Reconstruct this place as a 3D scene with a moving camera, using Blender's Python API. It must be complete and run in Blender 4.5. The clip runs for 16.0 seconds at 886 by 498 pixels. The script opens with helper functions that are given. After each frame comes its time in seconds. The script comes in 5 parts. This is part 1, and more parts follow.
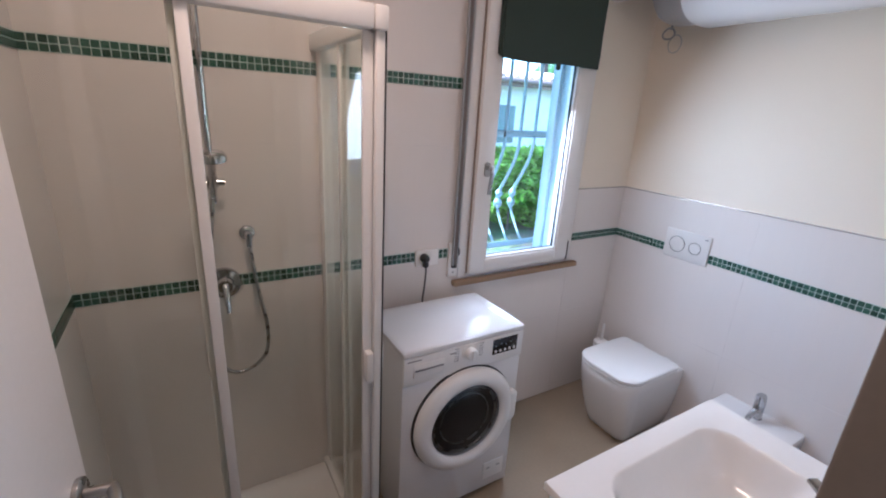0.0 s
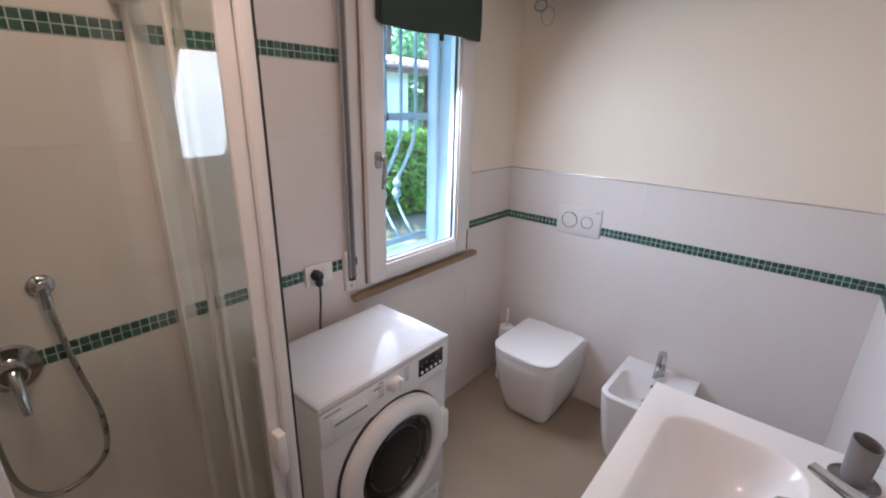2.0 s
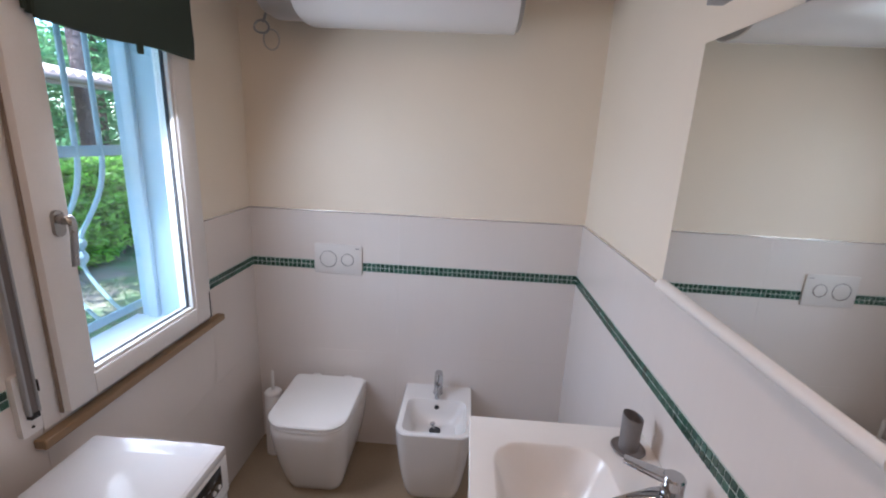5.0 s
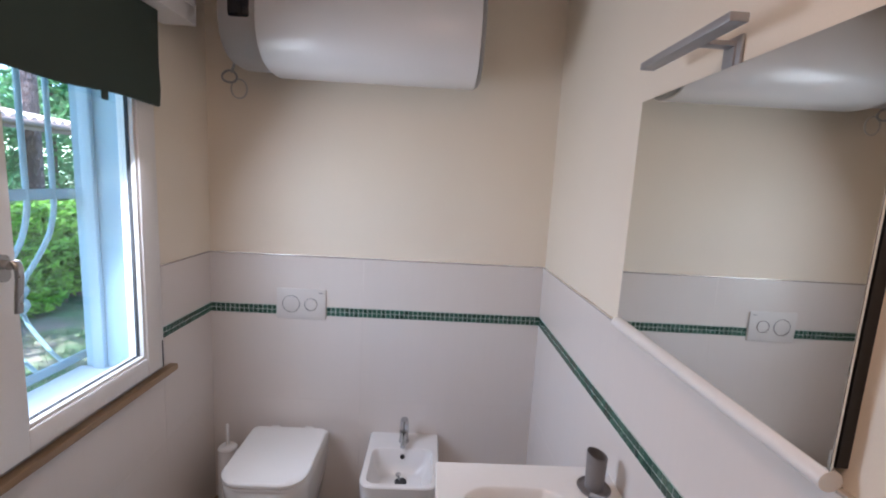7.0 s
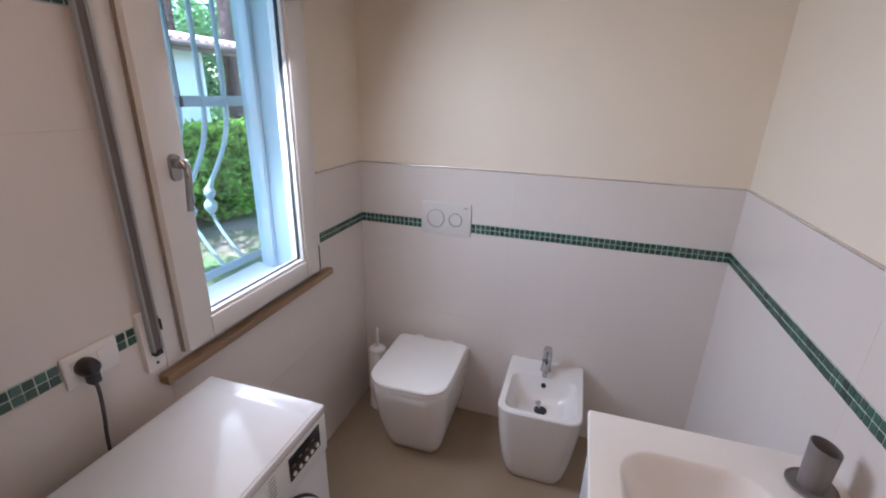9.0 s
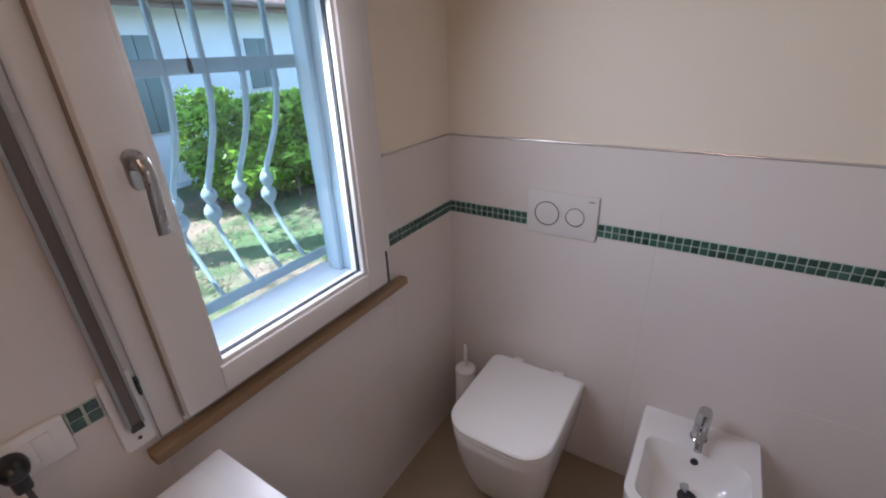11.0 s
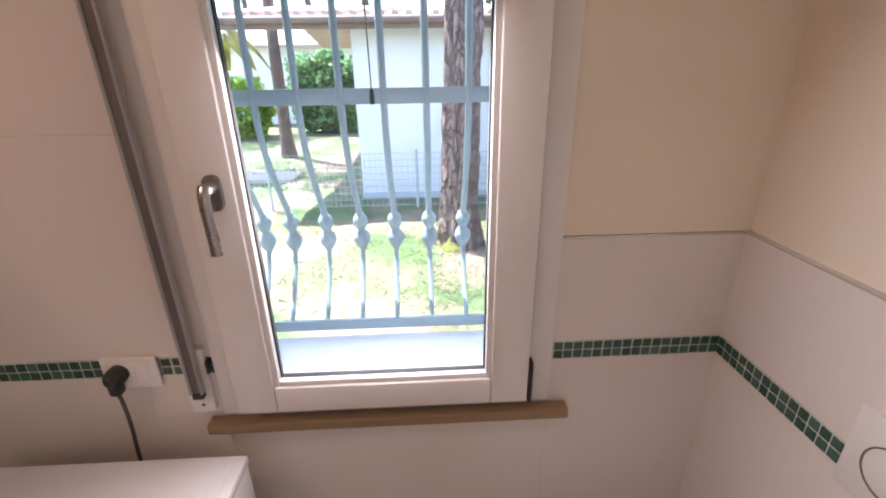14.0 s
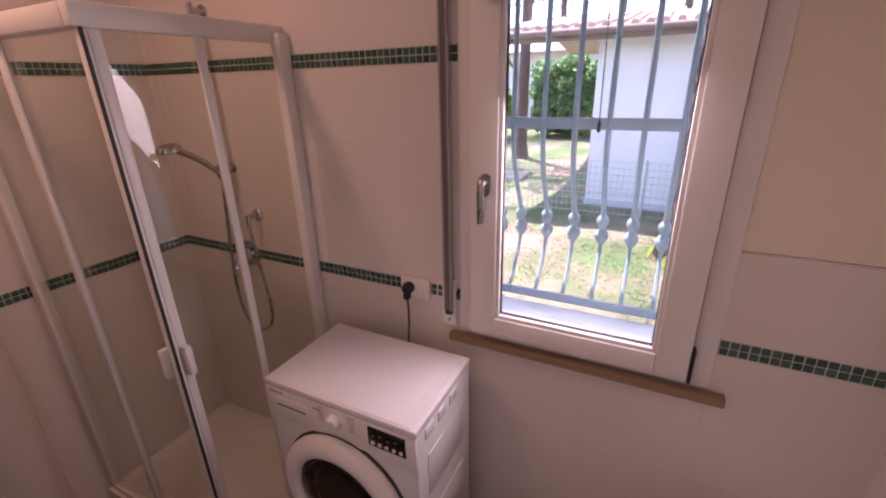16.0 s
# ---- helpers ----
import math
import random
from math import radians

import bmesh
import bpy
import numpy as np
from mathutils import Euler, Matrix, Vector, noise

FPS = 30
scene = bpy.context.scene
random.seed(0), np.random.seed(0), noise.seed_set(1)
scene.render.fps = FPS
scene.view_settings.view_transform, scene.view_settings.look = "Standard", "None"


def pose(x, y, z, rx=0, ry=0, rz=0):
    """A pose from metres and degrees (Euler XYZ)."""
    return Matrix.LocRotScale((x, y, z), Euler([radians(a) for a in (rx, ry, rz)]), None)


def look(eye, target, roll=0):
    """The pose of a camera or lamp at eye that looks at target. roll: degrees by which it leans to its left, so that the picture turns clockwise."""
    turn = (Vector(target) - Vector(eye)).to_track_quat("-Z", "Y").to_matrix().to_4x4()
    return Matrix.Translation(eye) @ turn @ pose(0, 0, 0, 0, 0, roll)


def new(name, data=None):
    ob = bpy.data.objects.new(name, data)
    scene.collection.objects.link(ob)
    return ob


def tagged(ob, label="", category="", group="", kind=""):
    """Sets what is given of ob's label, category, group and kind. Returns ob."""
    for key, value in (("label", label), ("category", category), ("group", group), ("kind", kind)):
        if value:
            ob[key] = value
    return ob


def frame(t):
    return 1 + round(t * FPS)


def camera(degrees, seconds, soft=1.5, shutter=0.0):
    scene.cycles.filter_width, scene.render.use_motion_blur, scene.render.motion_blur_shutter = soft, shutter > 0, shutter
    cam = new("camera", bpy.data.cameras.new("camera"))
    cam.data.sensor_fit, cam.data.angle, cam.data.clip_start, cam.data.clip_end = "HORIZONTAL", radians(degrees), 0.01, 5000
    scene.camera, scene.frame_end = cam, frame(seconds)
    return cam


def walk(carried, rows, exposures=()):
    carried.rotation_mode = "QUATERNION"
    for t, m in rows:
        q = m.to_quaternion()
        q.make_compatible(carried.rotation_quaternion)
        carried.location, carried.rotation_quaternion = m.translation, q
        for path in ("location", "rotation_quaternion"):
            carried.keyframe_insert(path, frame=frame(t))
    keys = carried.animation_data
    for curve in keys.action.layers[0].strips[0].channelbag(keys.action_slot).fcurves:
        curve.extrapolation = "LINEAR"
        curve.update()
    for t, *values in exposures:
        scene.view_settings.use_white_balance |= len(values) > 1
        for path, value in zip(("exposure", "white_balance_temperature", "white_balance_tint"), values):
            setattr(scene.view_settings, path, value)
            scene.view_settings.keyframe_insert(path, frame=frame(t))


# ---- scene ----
cam = camera(91.4, 16.0, soft=2.0)
PATH = [
    (0, (-0.153, -0.048, 1.695), (0.834, 1.582, 1.086), 3.4),
    (0.5, (-0.149, 0.068, 1.699), (0.959, 1.614, 1.083), 3.0),
    (1, (-0.136, 0.14, 1.691), (1.1, 1.587, 1.075), 2.3),
    (1.5, (-0.101, 0.223, 1.692), (1.248, 1.553, 1.05), 2.1),
    (2, (-0.088, 0.289, 1.666), (1.362, 1.507, 1.024), 1.5),
    (2.5, (-0.036, 0.341, 1.663), (1.498, 1.443, 1.006), 1.3),
    (3, (0.015, 0.418, 1.667), (1.654, 1.356, 1.007), 1.4),
    (3.5, (0.042, 0.452, 1.692), (1.768, 1.219, 1.034), 1.2),
    (4, (0.043, 0.508, 1.704), (1.864, 1.036, 1.068), 1.7),
    (4.5, (0.051, 0.54, 1.702), (1.942, 0.829, 1.116), 2.5),
    (5, (0.033, 0.561, 1.705), (1.967, 0.652, 1.203), 2.8),
    (7.5, (0.002, 0.557, 1.701), (1.984, 0.521, 1.432), 2.9),
    (8, (0.05, 0.557, 1.673), (2.005, 0.707, 1.281), 2.7),
    (8.5, (0.095, 0.605, 1.661), (1.986, 0.938, 1.102), 2.2),
    (9, (0.207, 0.611, 1.638), (2.006, 1.166, 0.964), 1.5),
    (11.5, (0.886, 0.805, 1.61), (2.303, 1.934, 0.763), -2.0),
    (12, (1.043, 0.82, 1.623), (2.285, 2.137, 0.773), -1.1),
    (12.5, (1.153, 0.875, 1.601), (2.15, 2.391, 0.759), -0.8),
    (13, (1.277, 0.935, 1.617), (1.97, 2.635, 0.824), -1.4),
    (13.5, (1.367, 0.915, 1.628), (1.757, 2.72, 0.862), -1.1),
    (14, (1.439, 0.807, 1.638), (1.519, 2.66, 0.892), -0.9),
    (14.5, (1.429, 0.704, 1.667), (1.228, 2.549, 0.92), -0.9),
    (15, (1.424, 0.622, 1.689), (0.98, 2.417, 0.929), -1.0),
    (15.5, (1.453, 0.496, 1.706), (0.811, 2.233, 0.966), -1.1),
    (16, (1.513, 0.410, 1.732), (0.669, 2.072, 1.014), -1.4),
]

# ---------------------------------------------------------------- light and exposure
EXPOSURES = [(0.0, 3.03, 4800, 2), (2.0, 2.89, 5130, 3), (5.0, 2.62, 5230, 3), (7.5, 2.66, 5280, 4), (9.0, 2.57, 5330, 5), (11.5, 2.15, 5600, 9), (12.0, 2.21, 5760, 14), (12.5, 2.24, 5800, 16), (13.5, 2.66, 6350, 18), (14.0, 2.72, 6350, 15), (14.5, 2.74, 6200, 9), (15.0, 2.36, 5950, 6), (15.5, 2.33, 6500, 23), (16.0, 2.3, 6650, 39)]
walk(cam, [(t, look(eye, target, roll)) for t, eye, target, roll in PATH], EXPOSURES)

world = bpy.data.worlds.new("world")
scene.world = world
world.use_nodes = True
wn, wl = world.node_tree.nodes, world.node_tree.links
sky = wn.new("ShaderNodeTexSky")
sky.sky_type = "NISHITA"
sky.sun_disc = False
sky.sun_elevation, sky.sun_rotation = radians(66), radians(-50)
wl.new(sky.outputs["Color"], wn["Background"].inputs["Color"])
wn["Background"].inputs["Strength"].default_value = 0.15


def lamp(name, kind, m, energy, colour, **more):
    data = bpy.data.lights.new(name, kind)
    data.energy, data.color = energy, colour
    for key, value in more.items():
        if key == "angle":
            data.angle = value
        elif key == "radius":
            data.shadow_soft_size = value
        elif key == "rect":
            data.shape, data.size, data.size_y = "RECTANGLE", value[0], value[1]
        elif key == "spread":
            data.spread = value
        elif key == "disk":
            data.shape, data.size = "DISK", value
    ob = new(name, data)
    ob.matrix_world = m
    return ob


to_sun = Vector((-math.sin(radians(50)) * math.cos(radians(66)), math.cos(radians(50)) * math.cos(radians(66)), math.sin(radians(66))))
lamp("sun", "SUN", look(to_sun * 30, (0, 0, 0)), 3.4, (1.0, 0.96, 0.90), angle=radians(0.5))
# daylight that the sky sends in through the window
lamp("window_daylight", "AREA", look((1.335, 1.695, 1.58), (1.40, 0.4, 0.80)), 1.95, (1.0, 0.90, 0.91), rect=(0.42, 0.86), spread=radians(166))
# warm bulb of the ceiling lamp
lamp("ceiling_bulb", "AREA", look((0.03, 0.71, 2.56), (0.03, 0.71, 0.0)), 1.22, (1.0, 0.59, 0.395), disk=0.22)

# ---------------------------------------------------------------- materials


def material(name, colour, rough=0.5, metal=0.0, vary=0.08, scale=6.0, bump=0.0, bump_scale=120.0, fine=None, spread=0.0, coat=0.0, stretch=(1, 1, 1), spec=0.5):
    """Principled surface with two scales of colour variation, roughness variation and fine relief."""
    m = bpy.data.materials.new(name)
    m.use_nodes = True
    nd, lk = m.node_tree.nodes, m.node_tree.links
    b = nd["Principled BSDF"]
    b.inputs["Metallic"].default_value = metal
    b.inputs["Coat Weight"].default_value = coat
    b.inputs["Specular IOR Level"].default_value = spec
    tc = nd.new("ShaderNodeTexCoord")
    mp = nd.new("ShaderNodeMapping")
    mp.inputs["Scale"].default_value = stretch
    lk.new(tc.outputs["Object"], mp.inputs["Vector"])
    n1 = nd.new("ShaderNodeTexNoise")
    n1.inputs["Scale"].default_value, n1.inputs["Detail"].default_value = scale, 4
    n2 = nd.new("ShaderNodeTexNoise")
    n2.inputs["Scale"].default_value, n2.inputs["Detail"].default_value = bump_scale, 3
    lk.new(mp.outputs["Vector"], n1.inputs["Vector"])
    lk.new(mp.outputs["Vector"], n2.inputs["Vector"])
    ramp = nd.new("ShaderNodeMapRange")
    ramp.inputs["From Min"].default_value, ramp.inputs["From Max"].default_value = 0.3, 0.7
    ramp.inputs["To Min"].default_value, ramp.inputs["To Max"].default_value = 1 - vary, 1 + vary
    lk.new(n1.outputs["Fac"], ramp.inputs["Value"])
    ramp2 = nd.new("ShaderNodeMapRange")
    f = vary * 0.5 if fine is None else fine
    ramp2.inputs["From Min"].default_value, ramp2.inputs["From Max"].default_value = 0.3, 0.7
    ramp2.inputs["To Min"].default_value, ramp2.inputs["To Max"].default_value = 1 - f, 1 + f
    lk.new(n2.outputs["Fac"], ramp2.inputs["Value"])
    mul = nd.new("ShaderNodeMath")
    mul.operation = "MULTIPLY"
    lk.new(ramp.outputs["Result"], mul.inputs[0])
    lk.new(ramp2.outputs["Result"], mul.inputs[1])
    value = mul.outputs[0]
    if spread:
        oi = nd.new("ShaderNodeObjectInfo")
        r3 = nd.new("ShaderNodeMapRange")
        r3.inputs["To Min"].default_value, r3.inputs["To Max"].default_value = 1 - spread, 1 + spread
        lk.new(oi.outputs["Random"], r3.inputs["Value"])
        mul2 = nd.new("ShaderNodeMath")
        mul2.operation = "MULTIPLY"
        lk.new(value, mul2.inputs[0])
        lk.new(r3.outputs["Result"], mul2.inputs[1])
        value = mul2.outputs[0]
    col = nd.new("ShaderNodeVectorMath")
    col.operation = "SCALE"
    col.inputs[0].default_value = colour
    lk.new(value, col.inputs["Scale"])
    lk.new(col.outputs["Vector"], b.inputs["Base Color"])
    rr = nd.new("ShaderNodeMapRange")
    rr.inputs["To Min"].default_value, rr.inputs["To Max"].default_value = max(0.02, rough * 0.85), min(1, rough * 1.15)
    lk.new(n1.outputs["Fac"], rr.inputs["Value"])
    lk.new(rr.outputs["Result"], b.inputs["Roughness"])
    if bump:
        bp = nd.new("ShaderNodeBump")
        bp.inputs["Strength"].default_value, bp.inputs["Distance"].default_value = bump, 0.002
        lk.new(n2.outputs["Fac"], bp.inputs["Height"])
        lk.new(bp.outputs["Normal"], b.inputs["Normal"])
    return m


def leaf_material(name, colour, spread=0.35, glow=0.3):
    m = material(name, colour, 0.45, vary=0.2, scale=3.0, bump_scale=40)
    nd, lk = m.node_tree.nodes, m.node_tree.links
    b = nd["Principled BSDF"]
    geo = nd.new("ShaderNodeNewGeometry")
    mr = nd.new("ShaderNodeMapRange")
    mr.inputs["To Min"].default_value, mr.inputs["To Max"].default_value = 1 - spread, 1 + spread
    lk.new(geo.outputs["Random Per Island"], mr.inputs["Value"])
    sc = nd.new("ShaderNodeVectorMath")
    sc.operation = "SCALE"
    old = b.inputs["Base Color"].links[0].from_socket
    lk.new(old, sc.inputs[0])
    lk.new(mr.outputs["Result"], sc.inputs["Scale"])
    lk.new(sc.outputs["Vector"], b.inputs["Base Color"])
    tr = nd.new("ShaderNodeBsdfTranslucent")
    lk.new(sc.outputs["Vector"], tr.inputs["Color"])
    mix = nd.new("ShaderNodeMixShader")
    mix.inputs["Fac"].default_value = glow
    lk.new(b.outputs["BSDF"], mix.inputs[1])
    lk.new(tr.outputs["BSDF"], mix.inputs[2])
    lk.new(mix.outputs["Shader"], nd["Material Output"].inputs["Surface"])
    return m


def glass_material(name, tint, rough=0.0):
    m = bpy.data.materials.new(name)
    m.use_nodes = True
    nd, lk = m.node_tree.nodes, m.node_tree.links
    nd.remove(nd["Principled BSDF"])
    tr = nd.new("ShaderNodeBsdfTransparent")
    tr.inputs["Color"].default_value = (*tint, 1)
    gl = nd.new("ShaderNodeBsdfGlossy")
    gl.inputs["Roughness"].default_value = rough
    lw = nd.new("ShaderNodeLayerWeight")
    lw.inputs["Blend"].default_value = 0.5
    pw = nd.new("ShaderNodeMath")
    pw.operation = "POWER"
    pw.inputs[1].default_value = 4.5
    fr = nd.new("ShaderNodeMath")
    fr.operation = "MULTIPLY_ADD"
    fr.inputs[1].default_value, fr.inputs[2].default_value = 0.95, 0.045
    lk.new(lw.outputs["Facing"], pw.inputs[0])
    lk.new(pw.outputs[0], fr.inputs[0])
    mix = nd.new("ShaderNodeMixShader")
    lk.new(fr.outputs[0], mix.inputs["Fac"])
    lk.new(tr.outputs["BSDF"], mix.inputs[1])
    lk.new(gl.outputs["BSDF"], mix.inputs[2])
    lk.new(mix.outputs["Shader"], nd["Material Output"].inputs["Surface"])
    return m


TILE = material("wall_tile", (0.72, 0.675, 0.635), 0.24, vary=0.012, scale=2.5, bump=0.05, bump_scale=60, fine=0.006, stretch=(1, 1, 0.06))
PAINT = material("wall_paint", (0.79, 0.715, 0.595), 0.75, vary=0.025, scale=1.8, bump=0.15, bump_scale=220, fine=0.01)
PLASTER = material("ceiling_paint", (0.82, 0.80, 0.77), 0.8, vary=0.03, scale=2, bump=0.1, bump_scale=200)
MOSAIC = material("mosaic_green", (0.042, 0.098, 0.074), 0.18, vary=0.18, scale=30, bump_scale=300, spread=0.4)
GROUT = material("mosaic_grout", (0.52, 0.60, 0.55), 0.8, vary=0.12, scale=20, bump=0.2)
FLOOR = material("floor_resin", (0.30, 0.235, 0.16), 0.42, vary=0.08, scale=3.0, bump=0.08, bump_scale=90)
CERAMIC = material("ceramic_white", (0.76, 0.745, 0.725), 0.10, vary=0.01, scale=3, bump_scale=60, coat=0.3)
RESIN = material("basin_resin", (0.82, 0.80, 0.77), 0.16, vary=0.012, scale=4, bump_scale=60, coat=0.2)
SEAT = material("seat_plastic", (0.80, 0.79, 0.77), 0.22, vary=0.01, scale=4, bump_scale=90)
ENAMEL = material("white_enamel", (0.73, 0.72, 0.72), 0.25, vary=0.012, scale=5, bump=0.03, bump_scale=160)
ENAMEL_TOP = material("machine_top_laminate", (0.71, 0.70, 0.70), 0.09, vary=0.015, scale=6, bump=0.04, bump_scale=200, spec=0.13)
PLASTIC = material("white_plastic", (0.79, 0.78, 0.76), 0.35, vary=0.015, scale=8, bump=0.03, bump_scale=200)
PLATE = material("flush_plate_plastic", (0.68, 0.66, 0.635), 0.3, vary=0.02, scale=8)
PVC = material("window_pvc", (0.80, 0.78, 0.75), 0.32, vary=0.02, scale=5, bump=0.02, bump_scale=150)
LACQUER = material("white_lacquer", (0.78, 0.76, 0.73), 0.4, vary=0.02, scale=5, bump=0.03, bump_scale=100)
CABINET = material("vanity_lacquer", (0.74, 0.76, 0.77), 0.3, vary=0.02, scale=5, bump=0.02, bump_scale=100)
ALU_WHITE = material("shower_white_profile", (0.78, 0.77, 0.74), 0.35, vary=0.02, scale=10, bump=0.02, bump_scale=150)
CHROME = material("chrome", (0.50, 0.51, 0.53), 0.06, 1.0, vary=0.02, scale=20)
SATIN = material("satin_steel", (0.40, 0.39, 0.37), 0.28, 1.0, vary=0.05, scale=30, bump=0.03, bump_scale=300)
BLACK = material("black_plastic", (0.012, 0.012, 0.013), 0.3, vary=0.1, scale=20)
DISPLAY = material("black_display", (0.006, 0.007, 0.012), 0.08, vary=0.1, scale=10)
SEAL = material("dark_rubber", (0.03, 0.03, 0.032), 0.6, vary=0.1, scale=20)
SEAM = material("sash_seam_shade", (0.28, 0.225, 0.18), 0.7, vary=0.1, scale=20)
GREY_PRINT = material("grey_print", (0.25, 0.25, 0.26), 0.5, vary=0.05)
GREY_CUP = material("grey_ceramic_matte", (0.19, 0.18, 0.18), 0.5, vary=0.05, scale=12, bump=0.05, bump_scale=150)
FABRIC = material("green_blind_fabric", (0.040, 0.058, 0.047), 0.9, vary=0.08, scale=8, bump=0.35, bump_scale=700)
STRAP = material("shutter_strap", (0.16, 0.14, 0.13), 0.85, vary=0.15, scale=12, bump=0.4, bump_scale=500, stretch=(1, 1, 0.3))
SILL = material("wood_sill", (0.30, 0.20, 0.11), 0.45, vary=0.14, scale=5, bump=0.1, bump_scale=80, stretch=(0.15, 1, 1))
SILL_STONE = material("outer_sill_stone", (0.58, 0.64, 0.69), 0.6, vary=0.06, scale=10, bump=0.2, bump_scale=150)
IRON = material("grille_paint", (0.30, 0.40, 0.46), 0.45, vary=0.06, scale=14, bump=0.12, bump_scale=160)
# blue sky light in the window opening is put into these two colours
RENDER_OUT = material("outer_render_sky_lit", (0.42, 0.54, 0.62), 0.85, vary=0.04, scale=3, bump=0.4, bump_scale=120)
GUIDE = material("shutter_guide_sky_lit", (0.46, 0.56, 0.63), 0.4, vary=0.03, scale=8)
ALUTRIM = material("aluminium_trim", (0.66, 0.63, 0.59), 0.2, 0.5, vary=0.05, scale=10)
LAMPGREY = material("lamp_satin_grey", (0.36, 0.36, 0.37), 0.4, 0.4, vary=0.05, scale=20)
GREY_METAL = material("heater_grey_cap", (0.33, 0.34, 0.35), 0.35, vary=0.04, scale=10)
CABLE = material("cable_grey", (0.06, 0.06, 0.062), 0.5, vary=0.05)
CORD = material("pale_cord", (0.5, 0.48, 0.45), 0.6, vary=0.05)


def bark_material():
    m = material("pine_bark", (0.27, 0.19, 0.17), 0.95, vary=0.22, scale=5, bump=0.0, bump_scale=50, fine=0.3)
    nd, lk = m.node_tree.nodes, m.node_tree.links
    b = nd["Principled BSDF"]
    old = b.inputs["Base Color"].links[0].from_socket
    tc = nd.new("ShaderNodeTexCoord")
    nz = nd.new("ShaderNodeTexNoise")
    nz.inputs["Scale"].default_value, nz.inputs["Detail"].default_value = 9, 3
    lk.new(tc.outputs["Object"], nz.inputs["Vector"])
    off = nd.new("ShaderNodeVectorMath")
    off.operation = "MULTIPLY_ADD"
    off.inputs[1].default_value = (0.09, 0.09, 0.09)
    lk.new(nz.outputs["Color"], off.inputs[0])
    lk.new(tc.outputs["Object"], off.inputs[2])
    mp = nd.new("ShaderNodeMapping")
    mp.inputs["Scale"].default_value = (1, 1, 0.27)
    lk.new(off.outputs["Vector"], mp.inputs["Vector"])
    vo = nd.new("ShaderNodeTexVoronoi")
    vo.feature = "DISTANCE_TO_EDGE"
    vo.inputs["Scale"].default_value = 20
    lk.new(mp.outputs["Vector"], vo.inputs["Vector"])
    ramp = nd.new("ShaderNodeMapRange")
    ramp.inputs["From Min"].default_value, ramp.inputs["From Max"].default_value = 0.01, 0.16
    lk.new(vo.outputs["Distance"], ramp.inputs["Value"])
    mix = nd.new("ShaderNodeMix")
    mix.data_type = "RGBA"
    mix.inputs[6].default_value = (0.135, 0.092, 0.082, 1)
    lk.new(ramp.outputs["Result"], mix.inputs[0])
    lk.new(old, mix.inputs[7])
    lk.new(mix.outputs[2], b.inputs["Base Color"])
    bp = nd.new("ShaderNodeBump")
    bp.inputs["Strength"].default_value, bp.inputs["Distance"].default_value = 1.0, 0.03
    lk.new(ramp.outputs["Result"], bp.inputs["Height"])
    lk.new(bp.outputs["Normal"], b.inputs["Normal"])
    return m


BARK = bark_material()
MOSS = material("bark_moss", (0.16, 0.20, 0.03), 0.95, vary=0.3, scale=20, bump=0.8, bump_scale=60)
HOUSE = material("house_render", (0.88, 0.88, 0.88), 0.9, vary=0.05, scale=1.5, bump=0.3, bump_scale=90)
EAVE = material("eave_brown_timber", (0.20, 0.14, 0.12), 0.7, vary=0.15, scale=6)
ROOFTILE = material("roof_tile_pale", (0.50, 0.38, 0.33), 0.85, vary=0.2, scale=4, bump=0.5, bump_scale=60)
SHUTTER = material("shutter_grey_green", (0.20, 0.25, 0.24), 0.6, vary=0.06, scale=8)
WIRE = material("fence_wire_paint", (0.45, 0.52, 0.52), 0.5, vary=0.05)
PATHM = material("pale_path_gravel", (0.52, 0.47, 0.40), 0.95, vary=0.15, scale=8, bump=0.8, bump_scale=60)
NEEDLE = material("needle_litter", (0.34, 0.25, 0.18), 0.95, vary=0.2, scale=30)
LEAF = leaf_material("laurel_leaf", (0.25, 0.42, 0.06), 0.55, 0.5)
LEAF2 = leaf_material("oleander_leaf", (0.22, 0.38, 0.18), 0.45, 0.55)
PINELEAF = leaf_material("pine_needles", (0.045, 0.085, 0.03), 0.3, 0.2)
PALMLEAF = leaf_material("palm_leaf", (0.16, 0.16, 0.03), 0.3)
GLASS = glass_material("window_glass", (0.965, 0.985, 0.99))
SHOWERGLASS = glass_material("shower_glass", (0.971, 0.988, 0.957))
FILM = glass_material("clear_film", (0.985, 0.985, 0.99), 0.08)
DOORGLASS = glass_material("washer_glass", (0.42, 0.44, 0.47), 0.01)
MIRROR = material("mirror_silver", (0.80, 0.81, 0.78), 0.015, 1.0, vary=0.0, scale=1)
DARKDRUM = material("drum_shade_steel", (0.022, 0.023, 0.026), 0.35, 0.3, vary=0.1, scale=15)
SOAP = material("hall_wall_paint", (0.62, 0.58, 0.52), 0.8, vary=0.04)

# ---------------------------------------------------------------- mesh helpers
ORIGIN = {}


def thing(name, at, label, category, group="", kind=""):
    ob = new(name)
    ob.location = at
    ob.empty_display_size = 0.05
    ORIGIN[ob.name] = Vector(at)
    return tagged(ob, label, category, group, kind)


def finish(name, bm, mat, smooth):
    bmesh.ops.recalc_face_normals(bm, faces=bm.faces[:])
    me = bpy.data.meshes.new(name)
    bm.to_mesh(me)
    bm.free()
    me.materials.append(mat)
    if smooth:
        for p in me.polygons:
            p.use_smooth = True
        me.set_sharp_from_angle(angle=radians(38))
    return me


